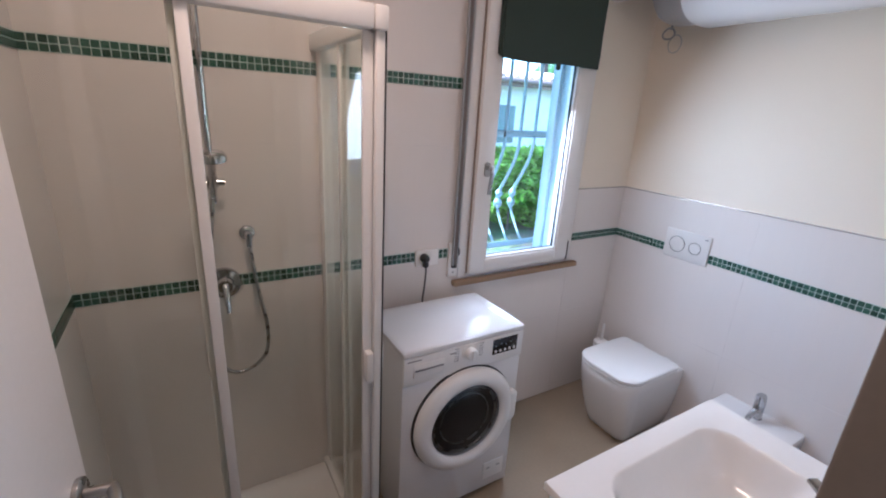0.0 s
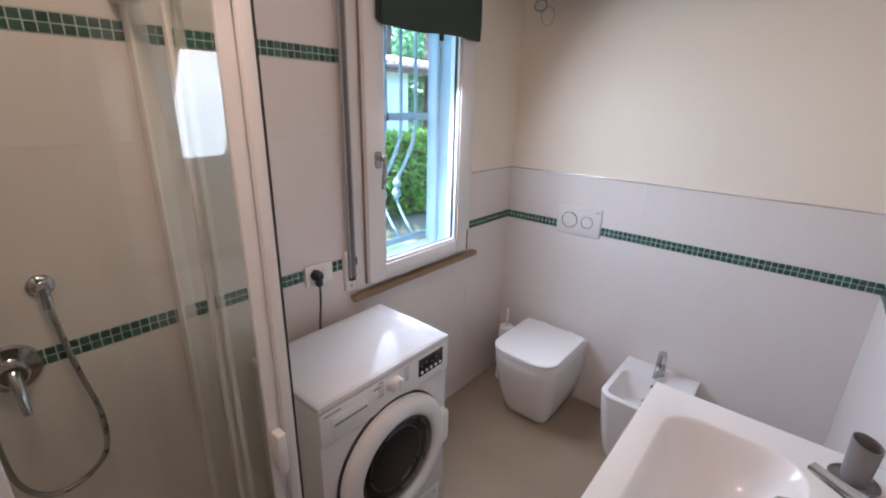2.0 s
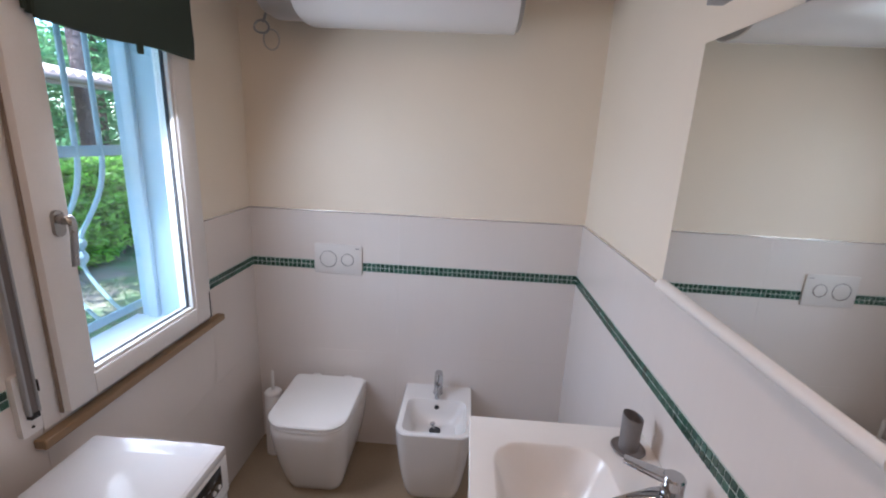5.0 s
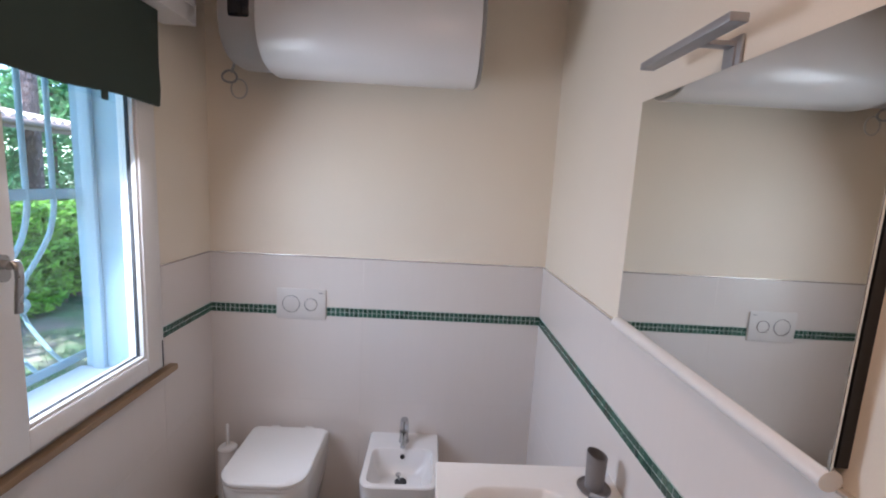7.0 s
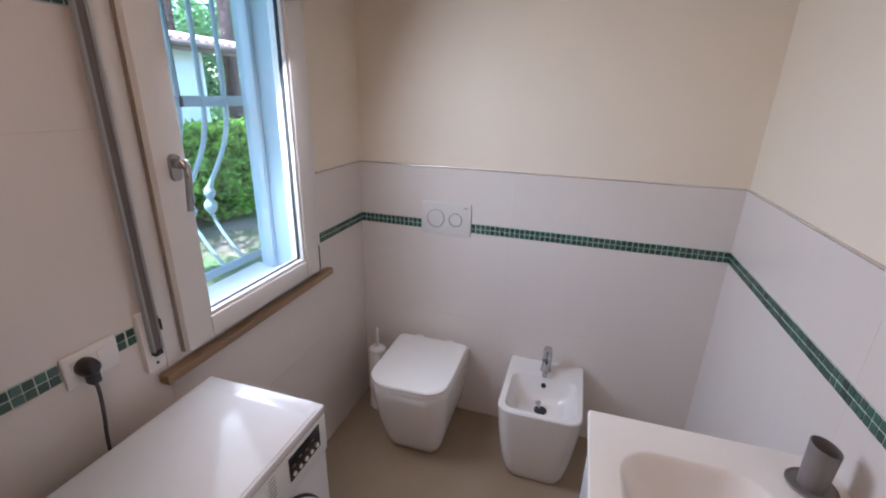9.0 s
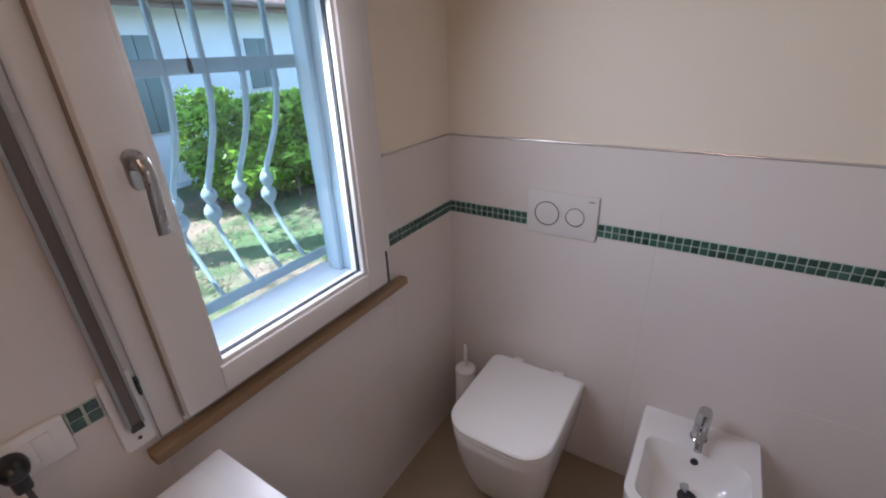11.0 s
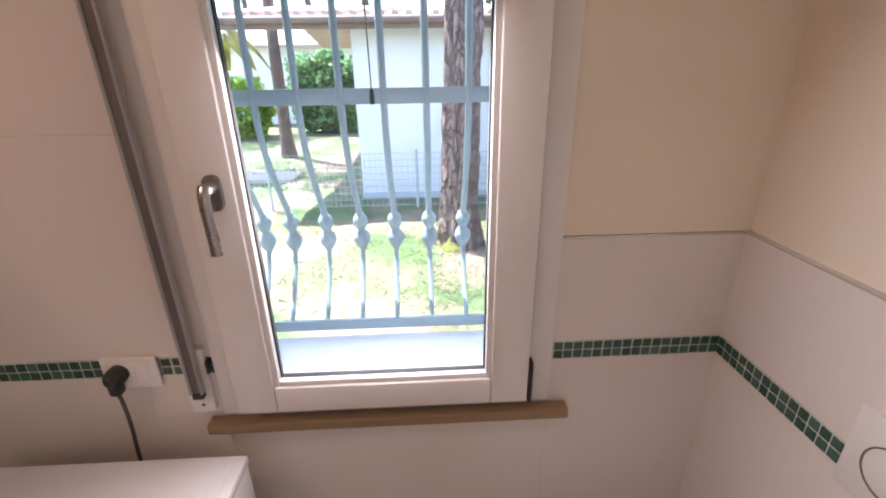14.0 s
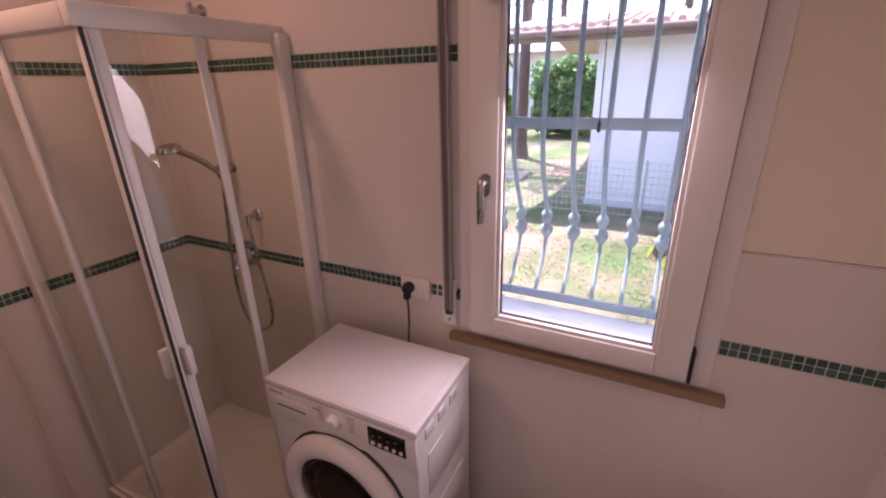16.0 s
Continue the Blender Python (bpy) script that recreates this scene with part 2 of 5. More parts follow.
def part(name, bm, mat, parent, label="", smooth=True):
    """One mesh under a thing or part; built in world coordinates, kept relative to the thing's base."""
    o = ORIGIN[parent.name]
    bmesh.ops.translate(bm, verts=bm.verts[:], vec=-o)
    ob = new(name, finish(name, bm, mat, smooth))
    ob.parent = parent
    ORIGIN[ob.name] = o
    return tagged(ob, label)


def solid(name, bm, mat, label, category, group="", kind="", smooth=True):
    """A top-level thing that is one mesh."""
    ob = new(name, finish(name, bm, mat, smooth))
    ORIGIN[ob.name] = Vector((0, 0, 0))
    return tagged(ob, label, category, group, kind)


def box(bm, x0, x1, y0, y1, z0, z1, bevel=0.0, seg=2):
    r = bmesh.ops.create_cube(bm, size=1.0)
    vs = r["verts"]
    for v in vs:
        v.co = Vector(((x0 + x1) / 2 + v.co.x * (x1 - x0), (y0 + y1) / 2 + v.co.y * (y1 - y0), (z0 + z1) / 2 + v.co.z * (z1 - z0)))
    if bevel:
        es = list({e for v in vs for e in v.link_edges})
        bmesh.ops.bevel(bm, geom=es, offset=bevel, segments=seg, affect="EDGES", profile=0.5)
    return bm


def boxes(*specs, bevel=0.0):
    bm = bmesh.new()
    for s in specs:
        box(bm, *s, bevel=bevel)
    return bm


def loft(bm, rings, cap0=True, cap1=True, closed=True):
    rows = [[bm.verts.new(p) for p in ring] for ring in rings]
    n = len(rows[0])
    for a, b in zip(rows, rows[1:]):
        for i in range(n if closed else n - 1):
            j = (i + 1) % n
            bm.faces.new((a[i], a[j], b[j], b[i]))
    if cap0:
        bm.faces.new(list(reversed(rows[0])))
    if cap1:
        bm.faces.new(rows[-1])
    return bm


def rrect(x0, x1, y0, y1, z, r, n=5, radii=None):
    """Rounded rectangle ring in a level plane; radii for (x1y1, x0y1, x0y0, x1y0)."""
    rs = radii or (r, r, r, r)
    out = []
    for k, (cx, cy, sx, sy, a0) in enumerate(((x1, y1, -1, -1, 0), (x0, y1, 1, -1, 90), (x0, y0, 1, 1, 180), (x1, y0, -1, 1, 270))):
        q = rs[k]
        for i in range(n + 1):
            a = radians(a0 + 90 * i / n)
            out.append(Vector((cx + sx * q + q * math.cos(a), cy + sy * q + q * math.sin(a), z)))
    return out


def tube(bm, pts, r, n=10, cap=True):
    pts = [Vector(p) for p in pts]
    rs = r if isinstance(r, (list, tuple)) else [r] * len(pts)
    rings, up = [], None
    for i, p in enumerate(pts):
        d = (pts[min(i + 1, len(pts) - 1)] - pts[max(i - 1, 0)]).normalized()
        if up is None:
            up = d.orthogonal().normalized()
        up = (up - d * up.dot(d)).normalized()
        side = d.cross(up)
        rings.append([p + (up * math.cos(2 * math.pi * k / n) + side * math.sin(2 * math.pi * k / n)) * rs[i] for k in range(n)])
    return loft(bm, rings, cap, cap)


def smooth_path(pts, steps=8):
    """Catmull-Rom through the points."""
    p = [Vector(q) for q in pts]
    p = [p[0] * 2 - p[1]] + p + [p[-1] * 2 - p[-2]]
    out = []
    for i in range(1, len(p) - 2):
        for s in range(steps):
            t = s / steps
            out.append(0.5 * ((2 * p[i]) + (p[i + 1] - p[i - 1]) * t + (2 * p[i - 1] - 5 * p[i] + 4 * p[i + 1] - p[i + 2]) * t * t + (3 * p[i] - p[i - 1] - 3 * p[i + 1] + p[i + 2]) * t ** 3))
    out.append(p[-2])
    return out


def lathe(bm, profile, at, axis="z", n=32, cap0=True, cap1=True):
    rings = []
    for r, h in profile:
        ring = []
        for k in range(n):
            a = 2 * math.pi * k / n
            c, s = r * math.cos(a), r * math.sin(a)
            v = {"z": (c, s, h), "y": (s, h, c), "x": (h, c, s)}[axis]
            ring.append(Vector(at) + Vector(v))
        rings.append(ring)
    return loft(bm, rings, cap0, cap1)


def B():
    return bmesh.new()


# ---------------------------------------------------------------- the room
WEST, EAST, NORTH, SOUTH = -0.512, 2.118, 1.635, -0.012
TOP = 2.70
LOW0, LOW1 = 1.021, 1.067
UP0, UP1 = 1.787, 1.833
DADO = 1.318
T = 0.010          # tile thickness
WX0, WX1 = 0.955, 1.718   # window casing
WZ0, WZ1 = 0.90, 2.27
RX0, RX1 = 0.94, 1.74      # masonry opening
OUT = 1.95                # outer face of the north wall


def structure(name, bm, mat, label, category):
    return solid(name, bm, mat, label, category, kind="structure", smooth=False)


wall_north = structure("wall_north", boxes(
    (WEST - 0.15, RX0, NORTH + T, OUT, 0.0, TOP), (RX1, EAST + 0.15, NORTH + T, OUT, 0.0, TOP), (WX1 + 0.007, EAST + T, NORTH + 0.003, NORTH + 0.05, DADO + 0.006, TOP),
    (RX0, RX1, NORTH + T, OUT, 0.0, 0.859), (RX0, RX1, NORTH + T, OUT, 2.255, TOP)), PAINT,
    "warm white wall with pale tiles, green mosaic bands and the window", "wall")
wall_east = structure("wall_east", boxes((EAST + T, EAST + 0.16, SOUTH - 0.12, NORTH + T, 0.0, TOP)), PAINT,
                      "warm white painted wall above a tiled dado behind toilet and bidet", "wall")
DX0, DX1, DZ = -0.47, 0.235, 2.08
wall_south = structure("wall_south", boxes((DX1, EAST + T, SOUTH - 0.13, SOUTH - T, 0.0, TOP), (WEST - 0.15, DX0, SOUTH - 0.13, SOUTH - T, 0.0, TOP),
                                           (DX0, DX1, SOUTH - 0.13, SOUTH - T, DZ, TOP)), PAINT,
                       "warm white painted wall above a tiled dado behind the basin", "wall")
wall_west = structure("wall_west", boxes((WEST - 0.15, WEST - T, SOUTH - T, NORTH + T, 0.0, TOP)), PAINT, "white tiled wall beside the shower", "wall")
structure("floor", boxes((WEST - 0.3, EAST + 0.16, -1.7, NORTH + T, -0.12, 0.0)), FLOOR, "beige grey satin resin floor", "floor")
structure("ceiling", boxes((WEST - 0.3, EAST + 0.16, -1.7, OUT, TOP, TOP + 0.2)), PLASTER, "plain white plastered ceiling", "ceiling")
structure("hall_wall", boxes((-0.80, -0.60, -1.6, SOUTH - 0.13, 0, TOP), (1.2, 1.3, -1.6, SOUTH - 0.13, 0, TOP), (-0.8, 1.3, -1.7, -1.6, 0, TOP)), SOAP,
          "plain hall walls beyond the doorway", "wall")

TILE_MESHES = {}


def slab_mesh(w, h, d, axis, mat, bevel):
    """Shared mesh of a flat piece of w by h by d, facing along axis, origin at its lower corner on the wall."""
    key = (round(w, 4), round(h, 4), axis, mat.name)
    if key not in TILE_MESHES:
        bm = B()
        if axis == "y":
            box(bm, 0, w, -d, 0, 0, h, bevel, 1)
        else:
            box(bm, -d, 0, 0, w, 0, h, bevel, 1)
        TILE_MESHES[key] = finish("tile", bm, mat, False)
    return TILE_MESHES[key]


def clad(wall, axis, face, a0, a1, rows, width, sign):
    """Large wall tiles as pieces of the wall. axis 'y': runs along x. sign: which way the face looks."""
    for z0, z1 in rows:
        a = a0
        while a < a1 - 0.004:
            b = min(a + width, a1)
            me = slab_mesh(b - a - 0.0003, z1 - z0 - 0.0003, T, axis, TILE, 0.0004)
            ob = new("tile", me)
            ob.parent = wall
            if axis == "y":
                ob.location = (a, face + T, z0) if sign < 0 else (b, face - T, z0)
                if sign > 0:
                    ob.rotation_euler.z = math.pi
            else:
                ob.location = (face + T, a, z0) if sign < 0 else (face - T, b, z0)
                if sign > 0:
                    ob.rotation_euler.z = math.pi
            a = b


ROWS_LOW = [(0.0, 0.571), (0.571, LOW0 - 0.001)]
ROWS_FULL = ROWS_LOW + [(LOW1 + 0.001, 1.548), (1.548, UP0 - 0.001), (UP1 + 0.001, 2.27), (2.27, TOP)]
ROWS_DADO = ROWS_LOW + [(LOW1 + 0.001, DADO)]
clad(wall_north, "y", NORTH, WEST - 0.005, WX0, ROWS_FULL, 0.90, -1)
clad(wall_north, "y", NORTH, WX0, WX1 + 0.006, [(0.0, 0.571), (0.571, WZ0 - 0.002)], 0.9, -1)
clad(wall_north, "y", NORTH, WX0, WX1 + 0.006, [(WZ1, TOP)], 0.9, -1)
clad(wall_north, "y", NORTH, WX1 + 0.006, EAST + 0.005, ROWS_DADO, 0.9, -1)
clad(wall_east, "x", EAST, SOUTH - 0.005, NORTH + 0.004, ROWS_DADO, 0.9, -1)
clad(wall_south, "y", SOUTH, DX1 + 0.085, EAST + 0.004, ROWS_DADO, 0.9, 1)
clad(wall_west, "x", WEST, SOUTH, NORTH + 0.004, ROWS_FULL, 0.9, 1)

PITCH = 0.0228


def mosaic(wall, axis, face, a0, a1, z0, sign):
    """Two rows of small green tiles over a pale grout bed."""
    bed = B()
    if axis == "y":
        box(bed, a0, a1, min(face + sign * 0.001, face - sign * T), max(face + sign * 0.001, face - sign * T) - 0.0, z0 - 0.0005, z0 + 0.0465)
    else:
        box(bed, min(face + sign * 0.001, face - sign * T), max(face + sign * 0.001, face - sign * T), a0, a1, z0 - 0.0005, z0 + 0.0465)
    g = new("grout", finish("grout", bed, GROUT, False))
    g.parent = wall
    tagged(g, "pale green grout of the mosaic band")
    n = max(1, round((a1 - a0) / PITCH))
    step = (a1 - a0) / n
    size = 0.0198
    me = slab_mesh(size, size, 0.003, axis, MOSAIC, 0.001)
    for i in range(n):
        for k in (0, 1):
            ob = new("mosaic_tile", me)
            ob.parent = wall
            a = a0 + i * step + (step - size) / 2 + random.uniform(-0.0004, 0.0004)
            z = z0 + 0.0015 + k * PITCH + random.uniform(-0.0003, 0.0003)
            f = face + sign * random.uniform(-0.0002, 0.0004)
            if axis == "y":
                ob.location = (a, f, z) if sign < 0 else (a + size, f, z)
            else:
                ob.location = (f, a, z) if sign < 0 else (f, a + size, z)
            if sign > 0:
                ob.rotation_euler.z = math.pi


OUTLET = (0.718, 0.838)
# ---- trims
structure("dado_trim_east", boxes((EAST - 0.003, EAST + T, SOUTH, NORTH, DADO, DADO + 0.006), bevel=0.0015), ALUTRIM, "slim glossy white edge trim on the tiled dado", "trim")
structure("dado_trim_south", boxes((DX1 + 0.086, EAST - 0.003, SOUTH - T, SOUTH + 0.0025, DADO, DADO + 0.006), bevel=0.0015), ALUTRIM, "slim glossy edge trim on the tiled dado", "trim")
structure("dado_trim_north", boxes((WX1 + 0.009, EAST - 0.003, NORTH - 0.001, NORTH + T, DADO, DADO + 0.005), bevel=0.001), ALUTRIM, "slim white tile edge trim", "trim")

# ---------------------------------------------------------------- window
window = thing("window_1", (1.335, NORTH, 0.9), "white plastic window with a closed inward sash and clear glass", "window", kind="structure")
part("window_frame", boxes((WX0, 1.003, NORTH - 0.004, NORTH + 0.07, 0.903, WZ1), (1.666, WX1 + 0.006, NORTH - 0.004, NORTH + 0.07, 0.903, WZ1),
                           (1.003, 1.666, NORTH - 0.004, NORTH + 0.07, 0.903, 0.928), (1.003, 1.666, NORTH - 0.004, NORTH + 0.07, 2.205, WZ1), bevel=0.003), PVC, window)
sash = part("sash", boxes((1.004, 1.092, 1.598, 1.672, 0.930, 2.203), (1.578, 1.663, 1.598, 1.672, 0.930, 2.203),
                          (1.092, 1.578, 1.5985, 1.672, 0.930, 0.998), (1.092, 1.578, 1.5985, 1.672, 2.135, 2.203), bevel=0.005), PVC, window)
part("glazing_bead", boxes((1.088, 1.104, 1.606, 1.63, 0.994, 2.14), (1.566, 1.582, 1.606, 1.63, 0.994, 2.14),
                           (1.104, 1.566, 1.606, 1.63, 0.994, 1.010), (1.104, 1.566, 1.606, 1.63, 2.124, 2.14), bevel=0.003), PVC, sash)
part("gasket", boxes((1.103, 1.107, 1.622, 1.634, 1.008, 2.126), (1.563, 1.567, 1.622, 1.634, 1.008, 2.126),
                     (1.107, 1.563, 1.622, 1.634, 1.008, 1.012), (1.107, 1.563, 1.622, 1.634, 2.122, 2.126)), SEAL, sash, "dark rubber gasket")
pane = part("pane", boxes((1.10, 1.57, 1.636, 1.640, 1.005, 2.13)), GLASS, sash, "clear window pane", smooth=False)
pane.visible_shadow = False
# brown strips paint the shadow line between sash and frame
part("sash_seal", boxes((1.0005, 1.0038, 1.619, 1.629, 0.928, 2.204), (1.6635, 1.6662, 1.616, 1.629, 1.04, 2.204)), SEAM, window, "brownish grey strip painting the shaded seam round the sash")
part("hinge", boxes((1.6645, 1.6745, 1.600, 1.629, 0.925, 1.035), bevel=0.004), BLACK, window, "dark grey hinge cover")
bm = B()
loft(bm, [[Vector((x, y, z)) for x, z in [(1.057 + p.x, 1.445 + p.y) for p in rrect(-0.0155, 0.0155, -0.034, 0.034, 0, 0.0150, 5)]] for y in (1.598, 1.592, 1.589)])
handle = part("handle", bm, SATIN, sash, "satin steel window handle")
bm = B()
lathe(bm, [(0.012, 0), (0.012, -0.026), (0.011, -0.032)], (1.057, 1.59, 1.455), "y", 16)
path = smooth_path([(1.057, 1.564, 1.466), (1.057, 1.556, 1.45), (1.0565, 1.555, 1.42), (1.0555, 1.560, 1.37), (1.0545, 1.562, 1.335)], 5)
loft(bm, [[p + Vector((0.011 * math.cos(a), 0.0065 * math.sin(a), 0)) for a in [2 * math.pi * k / 12 for k in range(12)]] for p in path])
part("lever", bm, SATIN, sash, "satin steel lever handle pointing down")
structure("window_sill", boxes((0.923, 1.766, 1.600, NORTH + 0.0, 0.872, 0.899), bevel=0.004), SILL, "narrow tan wooden sill under the window", "sill")
structure("outer_sill", boxes((0.945, 1.735, 1.674, 1.978, 0.860, 0.886), bevel=0.004), SILL_STONE, "pale stone outer window sill", "sill")

# thin lining whose colour carries the sky's blue light on the opening
structure("window_reveal", boxes((RX1 - 0.012, RX1 - 0.0005, 1.674, OUT - 0.001, 0.887, 2.2545), (RX0 + 0.0005, RX0 + 0.012, 1.674, OUT - 0.001, 0.887, 2.2545),
                                (RX0 + 0.0125, RX1 - 0.0125, 1.674, OUT - 0.001, 2.242, 2.2545), bevel=0.002), RENDER_OUT, "rendered sides of the window opening, coloured with blue sky light", "wall")

# roller shutter box above the window
cass = thing("shutter_box", (1.33, NORTH, 2.27), "white lacquered roller shutter box above the window", "shutter box", kind="structure")
part("box_body", boxes((0.86, 1.805, 1.505, NORTH + 0.0, 2.258, TOP - 0.002), bevel=0.004), LACQUER, cass)
part("front_panel", boxes((0.89, 1.775, 1.497, 1.506, 2.32, TOP - 0.04), bevel=0.003), LACQUER, cass)

# shutter strap in its guide
strap = thing("shutter_strap", (0.922, NORTH, 0.93), "grey woven roller shutter strap running down beside the window", "strap")
part("belt", boxes((0.911, 0.929, NORTH - 0.028, NORTH - 0.0255, 0.985, 2.276)), STRAP, strap)
part("guide", boxes((0.929, 0.934, NORTH - 0.032, NORTH - 0.018, 0.985, 2.276), (0.905, 0.911, NORTH - 0.032, NORTH - 0.018, 0.985, 2.276), bevel=0.001), GREY_METAL, strap, "dull aluminium guide rail")
bm = B()
loft(bm, [[Vector((x, y, z)) for x, z in [(0.919 + p.x, 1.01 + p.y) for p in rrect(-0.026, 0.026, -0.085, 0.085, 0, 0.006, 3)]] for y in (NORTH, NORTH - 0.012, NORTH - 0.015)])
winder = part("winder_plate", bm, PLASTIC, strap, "white plastic winder plate")
part("slot", boxes((0.909, 0.931, NORTH - 0.030, NORTH - 0.0148, 0.972, 0.987)), BLACK, winder, "black strap slot")
bm = B()
lathe(bm, [(0.004, 0), (0.004, -0.002)], (0.920, NORTH - 0.0148, 0.945), "y", 10)
part("screw", bm, BLACK, winder)
part("hook", boxes((0.9475, 0.9505, NORTH - 0.02, NORTH, 1.03, 1.062), bevel=0.001), BLACK, strap, "small black clip")

# roman blind
blind = thing("roman_blind", (1.37, 1.598, 1.93), "dark green fabric roman blind folded up at the window head", "blind")
N_ = 24
for layer, (y, z0, dz) in enumerate(((1.590, 1.953, 0.0), (1.583, 1.945, -0.006), (1.574, 1.938, -0.010))):
    rings = []
    for i in range(N_ + 1):
        u = i / N_
        x = 1.055 + 0.004 * layer + u * (0.604 - 0.006 * layer)
        low = z0 - 0.012 * (1 - u) + 0.004 * math.sin(u * 9 + layer) + dz * 0.5
        wob = 0.003 * math.sin(u * 7 + layer * 2)
        prof = [(y + wob, low), (y - 0.006 + wob, low + 0.002), (y - 0.010 + wob, low + 0.06), (y - 0.007 + wob, low + 0.15), (y - 0.010 + wob, 2.285), (y + wob, 2.285)]
        rings.append([Vector((x, b, c)) for b, c in prof])
    bm = B()
    loft(bm, rings)
    part("fold", bm, FABRIC, blind)
part("pull_tab", boxes((1.385, 1.411, 1.570, 1.578, 1.905, 1.945), bevel=0.006), FABRIC, blind, "small dark green fabric tab")

# pull cord seen in the reveal
cord = thing("screen_cord", (1.33, 1.835, 1.58), "thin cord with a dark tip hanging in the window reveal", "cord")
bm = B()
tube(bm, [(1.322, 1.838, 2.24), (1.33, 1.835, 1.60)], 0.0016, 6)
part("string", bm, CABLE, cord)
bm = B()
lathe(bm, [(0.002, 0.03), (0.0055, 0.024), (0.006, 0.0), (0.003, -0.004)], (1.33, 1.835, 1.583), "z", 10)
part("tip", bm, BLACK, cord, "dark cord tip")

part("shutter_guide", boxes((1.704, 1.7275, 1.862, 1.905, 0.887, 2.241), bevel=0.003), GUIDE, window)
part("shutter_guide", boxes((0.9525, 0.976, 1.862, 1.905, 0.887, 2.241), bevel=0.003), GUIDE, window)

# iron window grille
grille = thing("window_grille", (1.34, 1.985, 0.93), "pale blue grey wrought iron window grille with bellied bars and knobs", "grille")
for i in range(8):
    x = 0.905 + i * 0.1095
    if i == 0:
        x = 0.93
    bm = B()
    pts = [(x, 1.985, 2.30), (x, 1.985, 1.9)] + smooth_path([(x, 1.985, 1.62), (x, 1.988, 1.53), (x, 2.015, 1.43), (x, 2.07, 1.33), (x, 2.12, 1.25), (x, 2.138, 1.17), (x, 2.13, 1.10), (x, 2.09, 1.03), (x, 2.03, 0.955), (x, 1.988, 0.920)], 4)
    tube(bm, pts, [0.0095 if p[2] > 1.2 else 0.0075 for p in pts], 8)
    bar = part("bar", bm, IRON, grille)
    for z, y, r in ((1.210, 2.134, 0.0235), (1.150, 2.139, 0.027)):
        bm = B()
        lathe(bm, [(0.0085, -1.55 * r), (0.40 * r, -1.25 * r), (0.74 * r, -0.78 * r), (0.96 * r, -0.3 * r), (r, 0.05 * r), (0.90 * r, 0.48 * r), (0.62 * r, 0.92 * r), (0.38 * r, 1.2 * r), (0.0085, 1.45 * r)], (x, y, z), "z", 14)
        part("knob", bm, IRON, bar)
for z, h in ((1.591, 0.0195), (0.922, 0.017), (2.30, 0.017)):
    part("crossbar", boxes((0.90, 1.775, 1.979, 1.991, z - h, z + h), bevel=0.002), IRON, grille)

# ---------------------------------------------------------------- shower
tray = B()
X0, X1, Y0, Y1 = WEST + 0.001, 0.318, 1.000, NORTH - 0.001
loft(tray, [rrect(X0, X1, Y0, Y1, 0.0, 0.01), rrect(X0, X1, Y0, Y1, 0.058, 0.01), rrect(X0 + 0.006, X1 - 0.006, Y0 + 0.006, Y1 - 0.006, 0.064, 0.01),
            rrect(X0 + 0.05, X1 - 0.055, Y0 + 0.05, Y1 - 0.05, 0.064, 0.05), rrect(X0 + 0.07, X1 - 0.075, Y0 + 0.07, Y1 - 0.07, 0.045, 0.06),
            rrect(X0 + 0.14, X1 - 0.15, Y0 + 0.14, Y1 - 0.14, 0.036, 0.06)])
solid("shower_tray", tray, CERAMIC, "white ceramic corner shower tray on the floor", "shower tray")
enc = thing("shower_enclosure", (0.315, 1.0, 0.064), "white framed corner shower enclosure with clear sliding glass doors, closed", "shower")
RZ0, RZ1 = 1.868, 1.922
SX, SY = 0.287, 1.030   # planes of the two sides
bm = B()
box(bm, SX - 0.022, SX + 0.014, SY - 0.024, NORTH - 0.002, RZ0, RZ1, 0.006)
part("top_rail", bm, ALU_WHITE, enc)
bm = B()
box(bm, WEST + 0.002, SX - 0.023, SY - 0.024, SY + 0.022, RZ0, RZ1, 0.006)
part("top_rail", bm, ALU_WHITE, enc)
part("bottom_rail", boxes((SX - 0.018, SX + 0.018, SY - 0.018, NORTH - 0.002, 0.064, 0.092), bevel=0.004), ALU_WHITE, enc)
part("bottom_rail", boxes((WEST + 0.002, SX - 0.019, SY - 0.018, SY + 0.018, 0.064, 0.092), bevel=0.004), ALU_WHITE, enc)
part("wall_profile", boxes((SX + 0.001, SX + 0.040, 1.584, NORTH - 0.002, 0.092, RZ0 + 0.03), bevel=0.004), ALU_WHITE, enc)
part("wall_profile", boxes((WEST + 0.002, WEST + 0.055, SY - 0.018, SY + 0.018, 0.092, RZ0), bevel=0.004), ALU_WHITE, enc)
bm = boxes((SX + 0.001, SX + 0.014, 1.300, 1.324, 0.092, RZ0), bevel=0.003)
fixed = part("fixed_panel", bm, ALU_WHITE, enc)
part("glass", boxes((SX + 0.005, SX + 0.010, 1.324, 1.584, 0.092, RZ0)), SHOWERGLASS, fixed, "clear glass", smooth=False)
bm = boxes((-0.142, -0.118, SY - 0.014, SY - 0.001, 0.092, RZ0), bevel=0.003)
fixed = part("fixed_panel", bm, ALU_WHITE, enc)
part("glass", boxes((WEST + 0.055, -0.142, SY - 0.010, SY - 0.005, 0.092, RZ0)), SHOWERGLASS, fixed, "clear glass", smooth=False)
